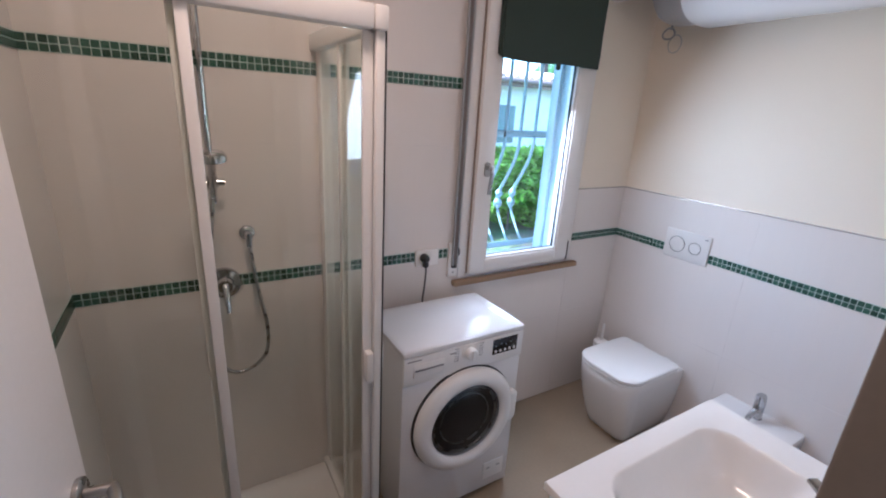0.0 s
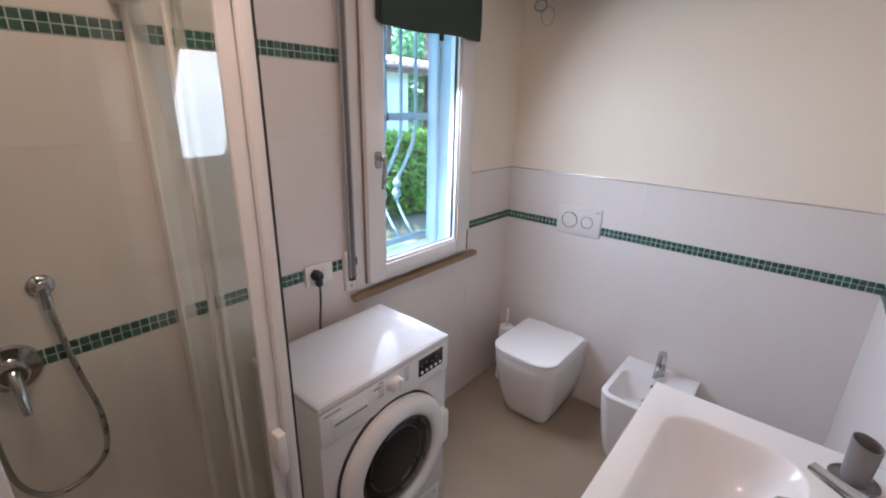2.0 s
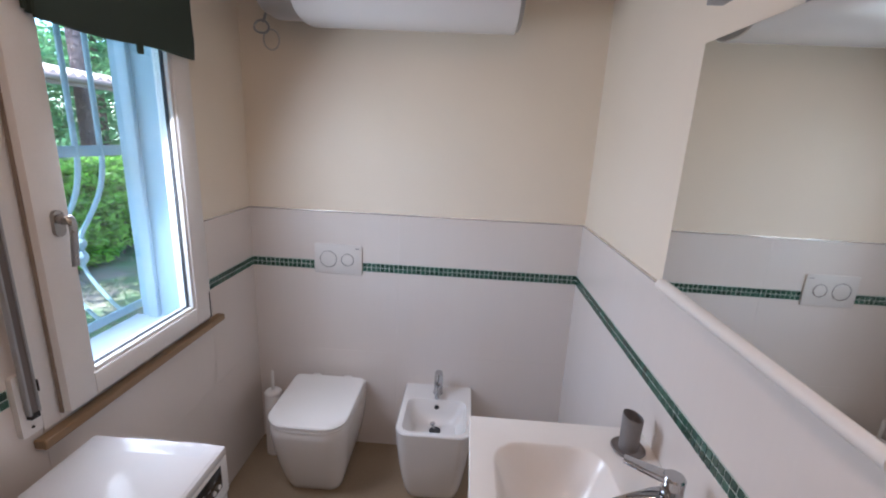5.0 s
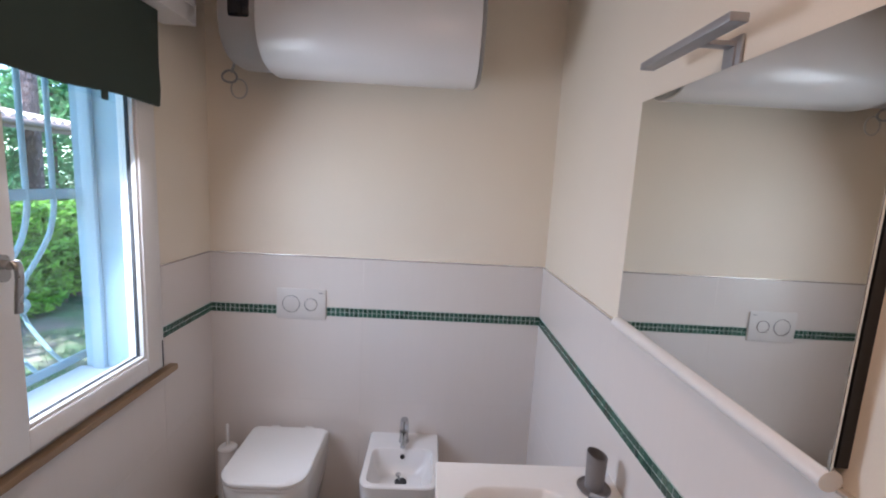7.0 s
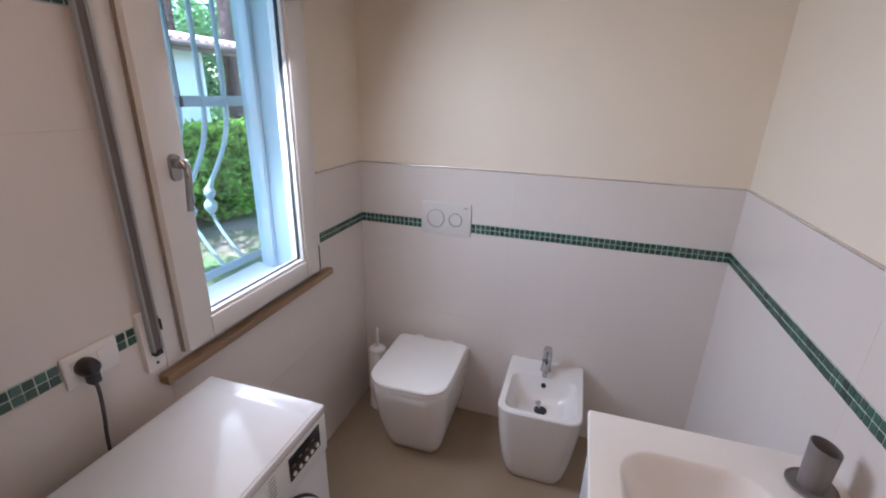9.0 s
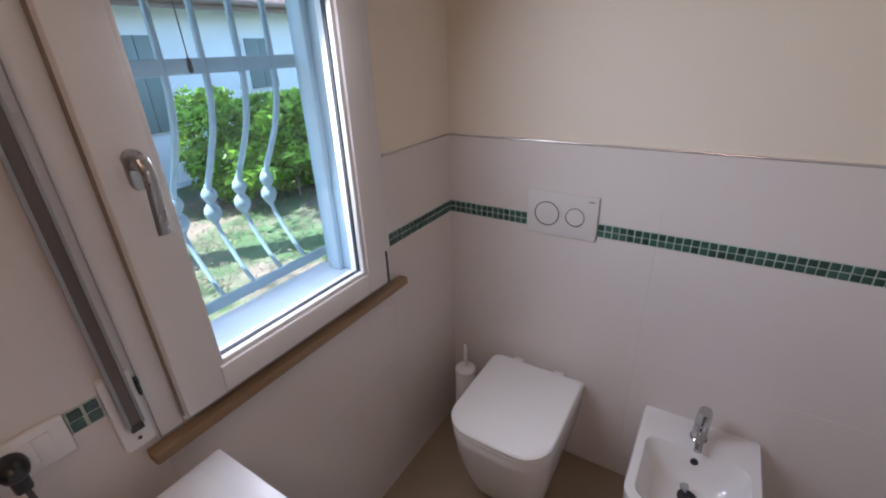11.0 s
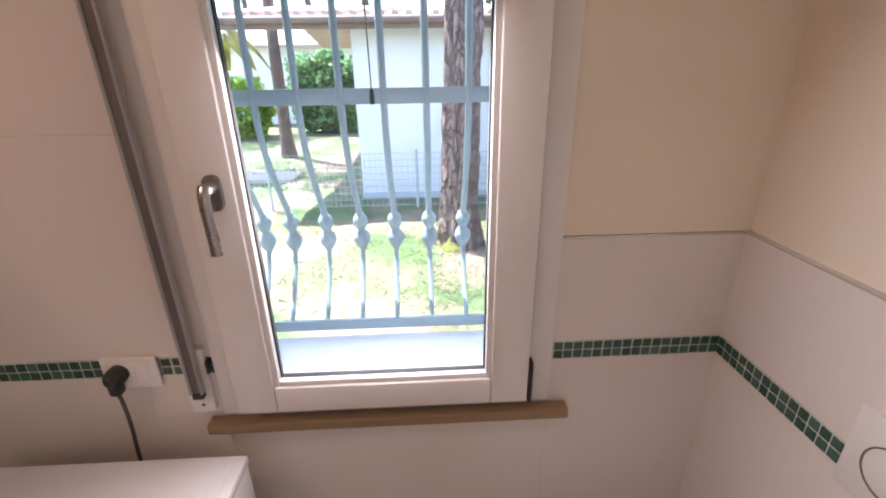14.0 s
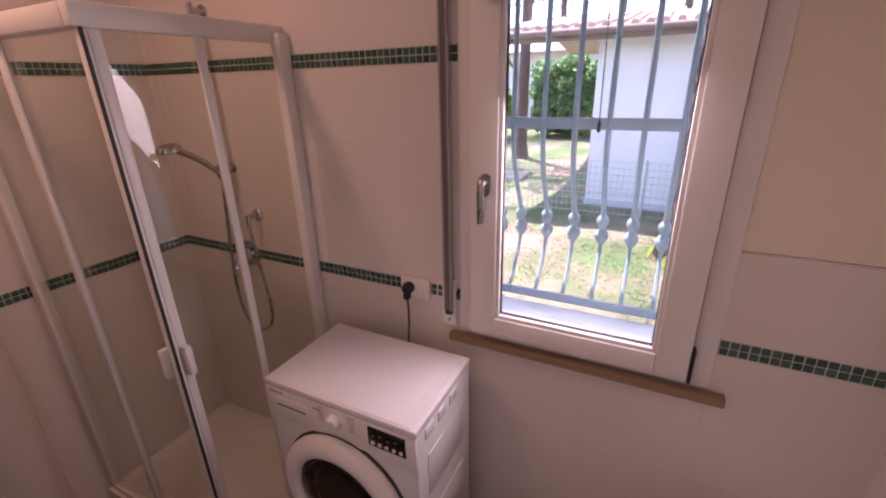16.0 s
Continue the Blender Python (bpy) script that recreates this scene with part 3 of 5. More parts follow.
door = part("sliding_door", boxes((SX - 0.014, SX - 0.002, SY + 0.012, SY + 0.040, 0.092, RZ0), (SX - 0.014, SX - 0.002, 1.318, 1.338, 0.092, RZ0), bevel=0.003), ALU_WHITE, enc)
part("glass", boxes((SX - 0.010, SX - 0.006, SY + 0.040, 1.318, 0.092, RZ0)), SHOWERGLASS, door, "clear glass", smooth=False)
part("seal_strip", boxes((SX + 0.009, SX + 0.0135, SY - 0.012, SY - 0.004, 0.092, RZ0)), SEAL, door, "dark magnetic seal")
part("handle", boxes((SX - 0.002, SX + 0.030, SY + 0.014, SY + 0.036, 0.905, 1.005), bevel=0.006), ALU_WHITE, door)
door = part("sliding_door", boxes((SX - 0.044, SX - 0.016, SY + 0.002, SY + 0.014, 0.092, RZ0), (-0.156, -0.136, SY + 0.002, SY + 0.014, 0.092, RZ0), bevel=0.003), ALU_WHITE, enc)
part("glass", boxes((-0.136, SX - 0.044, SY + 0.006, SY + 0.010, 0.092, RZ0)), SHOWERGLASS, door, "clear glass", smooth=False)
part("handle", boxes((SX - 0.042, SX - 0.020, SY - 0.030, SY + 0.002, 0.905, 1.005), bevel=0.006), ALU_WHITE, door)
part("corner_post", boxes((SX - 0.014, SX + 0.010, SY - 0.012, SY + 0.006, 0.092, RZ0), bevel=0.004), ALU_WHITE, enc)

for ob in [o for o in bpy.data.objects if o.name.split(".")[0] == "glass"]:
    ob.visible_shadow = False

# shower set
YB = NORTH - 0.05
rail = thing("shower_rail", (-0.083, NORTH, 1.35), "chrome slide rail with a hand shower in its holder", "shower set")
bm = B()
tube(bm, [(-0.083, YB, 1.352), (-0.083, YB, 2.02)], 0.0105, 16)
part("rail", bm, CHROME, rail)
for z in (1.995, 1.42):
    bm = B()
    lathe(bm, [(0.024, 0), (0.024, -0.006), (0.013, -0.012), (0.012, -0.05)], (-0.083, NORTH, z), "y", 18)
    part("wall_bracket", bm, CHROME, rail)
bm = B()
lathe(bm, [(0.017, -0.022), (0.019, -0.018), (0.019, 0.018), (0.017, 0.022)], (-0.083, YB, 1.425), "z", 18)
tube(bm, [(-0.115, YB - 0.018, 1.425), (-0.045, YB - 0.018, 1.425)], 0.012, 14)
part("holder", bm, CHROME, rail)
bm = B()
tube(bm, smooth_path([(-0.083, YB - 0.005, 1.375), (-0.083, YB - 0.03, 1.42), (-0.084, 1.49, 1.478), (-0.085, 1.42, 1.520)], 5), [0.010 + 0.003 * min(1, k / 8) for k in range(16)], 14)
hand = part("hand_shower", bm, CHROME, rail)
bm = B()
lathe(bm, [(0.014, 0.022), (0.034, 0.017), (0.042, 0.005), (0.042, -0.006), (0.035, -0.010)], (0, 0, 0), "z", 28)
bmesh.ops.transform(bm, matrix=pose(-0.086, 1.388, 1.527, 10, 0, 0), verts=bm.verts[:])
part("spray_head", bm, CHROME, hand)
hose = thing("shower_hose", (0.016, NORTH, 1.225), "ribbed metal shower hose hanging from its wall outlet", "hose")
bm = B()
pts = smooth_path([(0.016, 1.583, 1.215), (0.020, 1.582, 1.15), (0.036, 1.582, 1.0), (0.056, 1.582, 0.86), (0.045, 1.582, 0.745), (-0.015, 1.581, 0.690), (-0.085, 1.580, 0.695),
                   (-0.13, 1.578, 0.78), (-0.135, 1.577, 0.95), (-0.115, 1.577, 1.15), (-0.085, 1.578, 1.372)], 22)
tube(bm, pts, [0.0072 if k % 2 else 0.0064 for k in range(len(pts))], 10)
part("hose", bm, SATIN, hose)
bm = B()
lathe(bm, [(0.027, 0), (0.027, -0.006), (0.022, -0.012), (0.013, -0.014), (0.013, -0.05), (0.010, -0.058)], (0.016, NORTH, 1.227), "y", 24)
tube(bm, [(0.016, 1.583, 1.235), (0.016, 1.583, 1.185)], 0.0105, 14)
part("outlet_elbow", bm, CHROME, hose)
mixer = thing("shower_mixer", (-0.075, NORTH, 1.04), "round chrome built-in shower mixer with lever handle", "mixer")
bm = B()
lathe(bm, [(0.060, 0), (0.060, -0.004), (0.055, -0.012), (0.032, -0.016), (0.030, -0.045), (0.024, -0.052)], (-0.075, NORTH, 1.04), "y", 32)
part("plate", bm, CHROME, mixer)
bm = B()
tube(bm, [(-0.075, NORTH - 0.045, 1.045), (-0.074, NORTH - 0.075, 1.02), (-0.073, NORTH - 0.09, 0.955)], [0.014, 0.011, 0.008], 14)
part("lever", bm, CHROME, mixer)

# ---------------------------------------------------------------- washing machine
wm = thing("washing_machine", (0.73, 1.37, 0.0), "white front-loading washing machine with a closed dark glass door", "washing machine")
MX0, MX1, MY, MB = 0.447, 1.013, 1.183, 1.555
part("body", boxes((MX0, MX1, MY + 0.002, MB, 0.022, 0.822), bevel=0.006), ENAMEL, wm)
for x in (MX0 + 0.05, MX1 - 0.05):
    for y in (MY + 0.05, MB - 0.05):
        bm = B()
        lathe(bm, [(0.02, 0.0), (0.02, 0.012), (0.012, 0.024)], (x, y, 0), "z", 12)
        part("foot", bm, SEAL, wm, "dark rubber foot")
top = part("top", boxes((MX0 - 0.002, MX1 + 0.002, MY - 0.004, MB + 0.004, 0.823, 0.848), bevel=0.006), ENAMEL, wm)
part("top_panel", boxes((MX0 + 0.005, MX1 - 0.020, MY + 0.004, MB - 0.012, 0.8475, 0.8500), bevel=0.001), ENAMEL_TOP, top, "glossy white laminate top panel")
panel = part("control_panel", boxes((MX0 + 0.001, MX1 - 0.001, MY - 0.004, MY + 0.01, 0.705, 0.8225), bevel=0.003), PLASTIC, wm)
drawer = part("detergent_drawer", boxes((0.488, 0.622, MY - 0.008, MY + 0.002, 0.735, 0.792), bevel=0.003), PLASTIC, panel)
# raised grey strip paints the shade of a grip recess
part("drawer_grip_shade", boxes((0.494, 0.616, MY - 0.0095, MY - 0.0075, 0.762, 0.770), bevel=0.0008), GREY_PRINT, panel, "grey strip painting the shade of the grip slot")
bm = B()
lathe(bm, [(0.034, -0.004), (0.034, -0.007), (0.026, -0.010), (0.0245, -0.030), (0.021, -0.034)], (0.735, MY, 0.787), "y", 32)
box(bm, 0.731, 0.739, MY - 0.038, MY - 0.030, 0.765, 0.810, 0.002)
part("knob", bm, PLASTIC, panel)
for k in range(6):
    for s in (-1, 1):
        part("print_mark", boxes((0.735 + s * 0.058 - 0.011, 0.735 + s * 0.058 + 0.011, MY - 0.0046, MY - 0.0039, 0.760 + k * 0.0105, 0.7625 + k * 0.0105)), GREY_PRINT, panel, smooth=False)
part("print_mark", boxes((0.462, 0.520, MY - 0.0046, MY - 0.0039, 0.806, 0.811)), GREY_PRINT, panel, smooth=False)
part("print_mark", boxes((0.645, 0.672, MY - 0.0046, MY - 0.0039, 0.797, 0.802)), GREY_PRINT, panel, smooth=False)
disp = part("display", boxes((0.852, 0.980, MY - 0.0055, MY - 0.0035, 0.742, 0.812), bevel=0.001), DISPLAY, panel, "glossy black display")
for k in range(5):
    bm = B()
    lathe(bm, [(0.0062, 0), (0.0062, -0.003), (0.005, -0.004)], (0.868 + k * 0.0242, MY - 0.005, 0.756), "y", 12)
    part("button", bm, PLASTIC, disp, "round white button")
for k in range(4):
    part("display_icon", boxes((0.864 + k * 0.026, 0.874 + k * 0.026, MY - 0.0062, MY - 0.0054, 0.779 + 0.006 * (k % 2), 0.782 + 0.006 * (k % 2))), GREY_PRINT, disp, smooth=False)
DC = (0.733, MY, 0.478)
# solid dark ring paints the shadow in the gap behind the door
bm = B()
lathe(bm, [(0.243, 0.001), (0.243, -0.004), (0.236, -0.006), (0.15, -0.006)], DC, "y", 64)
part("door_gap", bm, SEAL, wm, "dark ring painting the shadow in the gap round the door")
bm = B()
prof = [(0.236, -0.006), (0.238, -0.018), (0.232, -0.034), (0.215, -0.046), (0.192, -0.050), (0.174, -0.044), (0.167, -0.034), (0.166, -0.006)]
lathe(bm, prof, DC, "y", 72, False, False)
ring_ = part("door", bm, PLASTIC, wm, "white plastic door ring")
bm = B()
lathe(bm, [(0.168, -0.030), (0.160, -0.037), (0.12, -0.043), (0.06, -0.046), (0.002, -0.047)], DC, "y", 56, False, True)
part("door_glass", bm, DOORGLASS, ring_, "dark domed door glass")
# shallow dish; its near-black colour paints the shade of a deep drum
bm = B()
lathe(bm, [(0.166, -0.028), (0.15, -0.016), (0.10, -0.009), (0.002, -0.0075)], DC, "y", 48, False, True)
part("drum", bm, DARKDRUM, wm, "shallow drum dish behind the glass, blackened for the shade inside")
for r, h, w, mat, text in ((0.152, -0.0235, 0.006, SATIN, "steel drum rim"), (0.118, -0.0165, 0.003, SATIN, "steel ring inside the drum"), (0.160, -0.030, 0.0035, GREY_PRINT, "grey rubber door gasket")):
    bm = B()
    lathe(bm, [(r + w, h + 0.004), (r + w * 0.4, h - 0.003), (r - w * 0.4, h - 0.003), (r - w, h + 0.004)], DC, "y", 56, False, False)
    part("drum_ring", bm, mat, wm, text)
# loose strip of clear protective film along the edge of the top
bm = B()
rows = []
for i in range(41):
    u = i / 40
    y = MY + 0.02 + u * (MB - MY - 0.03)
    row = []
    for k in range(5):
        x = MX1 - 0.052 + k * 0.0125
        row.append(Vector((x, y, 0.8506 + 0.0028 * max(0.0, noise.noise(Vector((x * 60, y * 34, 2.0)))) + (0.0035 * abs(math.sin(u * 23)) if k == 4 else 0))))
    rows.append(row)
loft(bm, rows, False, False, False)
film = part("protective_film", bm, FILM, top, "crumpled clear protective film")
film.visible_shadow = False
bm = B()
loft(bm, [[Vector((x, MY - y, z)) for x, z in [(0.955 + p.x, 0.478 + p.y) for p in rrect(-0.022, 0.035 - s, -0.075 + s, 0.075 - s, 0, 0.022, 5)]] for y, s in ((0.012, 0.0), (0.034, 0.0), (0.042, 0.008))])
part("door_handle", bm, PLASTIC, ring_)
bm = boxes((0.872, 0.984, MY - 0.002, MY + 0.003, 0.075, 0.165), bevel=0.0015)
part("filter_cover", bm, PLASTIC, wm)
for x in (0.89, 0.945):
    part("print_mark", boxes((x, x + 0.018, MY - 0.0026, MY - 0.0018, 0.13, 0.136)), GREY_PRINT, wm, smooth=False)
for z in (0.3, 0.55):
    part("side_rib", boxes((MX1 - 0.001, MX1 + 0.0025, MY + 0.06, MB - 0.06, z, z + 0.16), bevel=0.002), ENAMEL, wm)
for y0 in (MY + 0.05, MY + 0.13, MY + 0.21):
    part("side_rib", boxes((MX1 - 0.001, MX1 + 0.003, y0, y0 + 0.05, 0.775, 0.812), bevel=0.0025), ENAMEL, wm)

wm.location += Vector((0.008, 0.004, 0.0))

# socket and plug
sock = thing("wall_socket", (0.778, NORTH, 1.035), "white rectangular wall socket plate in the mosaic band", "socket")
part("plate", boxes((OUTLET[0], OUTLET[1], NORTH - 0.010, NORTH + 0.0, 0.996, 1.076), bevel=0.004), PLASTIC, sock)
part("module", boxes((0.790, 0.815, NORTH - 0.012, NORTH - 0.009, 1.012, 1.060), bevel=0.001), PLASTIC, sock)
part("module", boxes((0.732, 0.788, NORTH - 0.012, NORTH - 0.009, 1.012, 1.060), bevel=0.001), PLASTIC, sock)
plug = thing("power_plug", (0.757, NORTH - 0.012, 1.036), "black power plug in the socket with its cable", "plug")
bm = B()
lathe(bm, [(0.021, 0), (0.022, -0.012), (0.018, -0.03), (0.010, -0.038)], (0.757, NORTH - 0.012, 1.040), "y", 20)
box(bm, 0.745, 0.769, NORTH - 0.046, NORTH - 0.020, 1.0, 1.045, 0.006)
part("plug_body", bm, BLACK, plug)
bm = B()
tube(bm, smooth_path([(0.757, NORTH - 0.035, 1.01), (0.760, NORTH - 0.034, 0.97), (0.757, NORTH - 0.031, 0.90), (0.750, NORTH - 0.030, 0.82), (0.745, NORTH - 0.035, 0.6)], 6), 0.0042, 8)
part("cable", bm, CABLE, plug)

# ---------------------------------------------------------------- toilet, bidet, brush
YT = 1.222
wc = thing("toilet", (1.90, YT, 0.0), "white ceramic back-to-wall toilet with its lid closed", "toilet")
bm = B()
rings = []
for z, xf, hw, r in ((0.0, 1.762, 0.122, 0.05), (0.010, 1.750, 0.130, 0.055), (0.05, 1.732, 0.143, 0.065), (0.12, 1.706, 0.158, 0.078), (0.20, 1.680, 0.170, 0.09), (0.30, 1.655, 0.179, 0.10), (0.36, 1.645, 0.182, 0.102), (0.392, 1.642, 0.182, 0.103), (0.400, 1.646, 0.179, 0.100)):
    rings.append(rrect(xf, EAST - 0.001, YT - hw, YT + hw, z, r, 6, (0.012, r, r, 0.012)))
loft(bm, rings)
part("bowl", bm, CERAMIC, wc)
bm = B()
loft(bm, [rrect(1.640 + s, 2.075 - s, YT - 0.184 + s, YT + 0.184 - s, z, 0.1, 7, (0.03, 0.105, 0.105, 0.03)) for z, s in ((0.402, 0.003), (0.405, 0.0), (0.414, 0.0), (0.417, 0.003))])
part("seat", bm, SEAT, wc)
bm = B()
loft(bm, [rrect(1.638 + s, 2.070 - s * 0.4, YT - 0.186 + s, YT + 0.186 - s, z, 0.1, 7, (0.03, 0.105, 0.105, 0.03)) for z, s in ((0.420, 0.004), (0.423, 0.0), (0.434, 0.0), (0.440, 0.005), (0.442, 0.03))])
part("lid", bm, SEAT, wc, "flat white seat lid, closed")
for s in (-1, 1):
    part("hinge", boxes((2.066, 2.100, YT + s * 0.085 - 0.022, YT + s * 0.085 + 0.022, 0.399, 0.432), bevel=0.005), CERAMIC, wc)
bm = B()
lathe(bm, [(0.009, 0), (0.009, -0.004), (0.006, -0.006)], (1.99, YT - 0.117, 0.04), "y", 12)
part("fixing_cap", bm, CHROME, wc, "small chrome fixing cap")

YBD = 0.645
bd = thing("bidet", (1.90, YBD, 0.0), "white ceramic back-to-wall bidet with an open basin", "bidet")
bm = B()
rings = []
for z, xf, hw, r in ((0.0, 1.768, 0.120, 0.05), (0.010, 1.758, 0.127, 0.053), (0.05, 1.746, 0.138, 0.056), (0.12, 1.731, 0.150, 0.058), (0.20, 1.720, 0.161, 0.060), (0.30, 1.708, 0.171, 0.060), (0.37, 1.701, 0.175, 0.060), (0.395, 1.699, 0.176, 0.058)):
    rings.append(rrect(xf, EAST - 0.001, YBD - hw, YBD + hw, z, r, 6, (0.012, r, r, 0.012)))
rings.append(rrect(1.704, EAST - 0.001, YBD - 0.172, YBD + 0.172, 0.401, 0.05, 6, (0.012, 0.055, 0.055, 0.012)))
rings.append(rrect(1.724, 1.982, YBD - 0.148, YBD + 0.148, 0.401, 0.04, 6))
rings.append(rrect(1.730, 1.978, YBD - 0.144, YBD + 0.144, 0.394, 0.04, 6))
rings.append(rrect(1.745, 1.965, YBD - 0.132, YBD + 0.132, 0.34, 0.045, 6))
rings.append(rrect(1.785, 1.945, YBD - 0.10, YBD + 0.10, 0.295, 0.05, 6))
rings.append(rrect(1.86, 1.93, YBD - 0.030, YBD + 0.030, 0.284, 0.025, 6))
loft(bm, rings)
body = part("basin", bm, CERAMIC, bd)
# dark disc on the bowl floor paints the drain hole's shade
bm = B()
lathe(bm, [(0.029, 0.0), (0.029, 0.004), (0.024, 0.005)], (1.893, YBD, 0.283), "z", 20)
part("drain", bm, SEAL, bd, "dark disc painting the shade inside the drain hole")
bm = B()
lathe(bm, [(0.006, 0.0), (0.006, 0.022), (0.014, 0.028), (0.013, 0.036)], (0, 0, 0), "z", 18)
bmesh.ops.transform(bm, matrix=pose(1.897, YBD + 0.006, 0.287, -14, 10, 0), verts=bm.verts[:])
part("plug", bm, CHROME, bd, "tilted chrome drain plug")
# no hole is cut: a black disc paints the shade inside it
bm = B()
lathe(bm, [(0.0115, 0.004), (0.0115, -0.003), (0.009, -0.004)], (1.970, YBD + 0.0, 0.365), "x", 16)
part("overflow", bm, BLACK, bd, "black disc painting the shade inside the overflow hole")
bt = thing("bidet_tap", (2.045, YBD, 0.401), "short chrome single-lever bidet tap", "tap")
bm = B()
lathe(bm, [(0.026, 0.0), (0.026, 0.004), (0.0225, 0.007), (0.022, 0.068), (0.021, 0.070)], (2.045, YBD, 0.401), "z", 24)
part("tap_body", bm, CHROME, bt)
bm = B()
tube(bm, [(2.035, YBD, 0.448), (1.985, YBD, 0.436), (1.958, YBD, 0.424)], [0.013, 0.012, 0.0115], 16)
part("spout", bm, CHROME, bt)
bm = B()
loft(bm, [rrect(2.045 - 0.0225 - q, 2.045 + 0.0225 - 0.6 * q, YBD - 0.0225 + e, YBD + 0.0225 - e, z, 0.02 - e, 5) for z, q, e in ((0.4725, 0.0, 0.0), (0.480, 0.0, 0.0), (0.500, 0.004, 0.001), (0.520, 0.010, 0.003), (0.526, 0.014, 0.007))])
part("lever", bm, CHROME, bt)

tb = thing("toilet_brush", (2.005, 1.515, 0.0), "white plastic toilet brush in its cylindrical holder", "toilet brush")
bm = B()
lathe(bm, [(0.046, 0.0), (0.047, 0.004), (0.043, 0.345), (0.040, 0.35)], (2.005, 1.515, 0), "z", 28)
part("holder", bm, PLASTIC, tb)
bm = B()
lathe(bm, [(0.044, 0.350), (0.045, 0.358), (0.038, 0.366), (0.014, 0.370), (0.008, 0.376), (0.0075, 0.475), (0.005, 0.482)], (2.005, 1.515, 0), "z", 24)
part("brush_handle", bm, PLASTIC, tb)

# flush plate
fp = thing("flush_plate", (EAST, 1.188, 1.08), "white dual-flush plate with two round chrome-rimmed buttons", "flush plate")
part("plate", boxes((EAST - 0.008, EAST, 1.066, 1.310, 1.000, 1.157), bevel=0.004), PLATE, fp)
for y, r in ((1.238, 0.042), (1.140, 0.031)):
    bm = B()
    lathe(bm, [(r + 0.0012, -0.007), (r + 0.0012, -0.0105), (r - 0.0012, -0.0105), (r - 0.0012, -0.007)], (EAST, y, 1.078), "x", 40, False, False)
    rim = part("button_rim", bm, CHROME, fp, "thin chrome ring")
    bm = B()
    lathe(bm, [(r - 0.002, -0.006), (r - 0.002, -0.0095), (r - 0.004, -0.0102)], (EAST, y, 1.078), "x", 40)
    part("button", bm, PLATE, fp)
part("print_mark", boxes((EAST - 0.0088, EAST - 0.0078, 1.080, 1.100, 1.136, 1.140)), GREY_PRINT, fp, smooth=False)

# ---------------------------------------------------------------- basin, mirror
VX0, VX1, VY1 = 0.503, 1.212, 0.510
van = thing("vanity_cabinet", (0.854, SOUTH, 0.36), "pale white lacquered wall-hung vanity cabinet with two drawers", "cabinet")
part("body", boxes((VX0 + 0.012, VX0 + 0.030, SOUTH + 0.001, VY1 - 0.035, 0.36, 0.849), (VX1 - 0.030, VX1 - 0.012, SOUTH + 0.001, VY1 - 0.035, 0.36, 0.849),
                   (VX0 + 0.031, VX1 - 0.031, SOUTH + 0.001, SOUTH + 0.013, 0.36, 0.849), (VX0 + 0.031, VX1 - 0.031, SOUTH + 0.014, VY1 - 0.035, 0.36, 0.378), bevel=0.002), CABINET, van)
for z0, z1 in ((0.362, 0.602), (0.607, 0.847)):
    d = part("drawer", boxes((VX0 + 0.012, VX1 - 0.012, VY1 - 0.034, VY1 - 0.014, z0, z1), bevel=0.002), CABINET, van)
    part("drawer_handle", boxes((0.80, 0.91, VY1 - 0.0145, VY1 + 0.004, z1 - 0.05, z1 - 0.04), bevel=0.002), CHROME, d, "slim chrome handle")
bm = B()
BX0, BX1, BY0, BY1 = 0.606, 1.110, 0.132, 0.446
rings = [rrect(VX0, VX1, SOUTH + 0.001, VY1, 0.8505, 0.006, 6), rrect(VX0, VX1, SOUTH + 0.001, VY1, 0.866, 0.006, 6), rrect(VX0 + 0.003, VX1 - 0.003, SOUTH + 0.001, VY1 - 0.003, 0.870, 0.006, 6)]
for s, z, r in ((0.0, 0.870, 0.085), (0.0025, 0.8692, 0.085), (0.0055, 0.8665, 0.084), (0.010, 0.859, 0.083), (0.018, 0.842, 0.082), (0.028, 0.818, 0.079), (0.040, 0.793, 0.075), (0.055, 0.771, 0.069), (0.074, 0.754, 0.059), (0.097, 0.744, 0.045), (0.122, 0.7395, 0.028), (0.150, 0.738, 0.006)):
    rings.append(rrect(BX0 + s, BX1 - s, BY0 + s, BY1 - s, z, r, 6))
loft(bm, rings, cap0=False)
basin = solid("washbasin", bm, RESIN, "white moulded washbasin top with a rounded rectangular bowl", "basin")
bt = thing("basin_tap", (0.858, 0.066, 0.870), "chrome single-lever basin mixer tap", "tap")
bm = B()
lathe(bm, [(0.027, 0.0), (0.027, 0.004), (0.024, 0.006), (0.0235, 0.105), (0.021, 0.110)], (0.858, 0.066, 0.870), "z", 28)
part("tap_body", bm, CHROME, bt)
bm = B()
dirv = Vector((-0.03, 0.13, 0)).normalized()
sidev = Vector((dirv.y, -dirv.x, 0))
rings = []
for k, (dd, z, w, hh) in enumerate(((0.0, 0.955, 0.020, 0.013), (0.04, 0.955, 0.020, 0.012), (0.10, 0.948, 0.018, 0.010), (0.132, 0.943, 0.017, 0.009), (0.136, 0.941, 0.014, 0.007))):
    c = Vector((0.858, 0.066, z)) + dirv * dd
    rings.append([c + sidev * p.x + Vector((0, 0, p.y)) for p in rrect(-w, w, -hh, hh, 0, 0.005, 3)])
loft(bm, rings)
part("spout", bm, CHROME, bt)
bm = B()
lathe(bm, [(0.0235, 0.112), (0.0245, 0.116), (0.0245, 0.134), (0.021, 0.138)], (0.858, 0.066, 0.870), "z", 28)
dirv = Vector((0.05, 0.10, 0)).normalized()
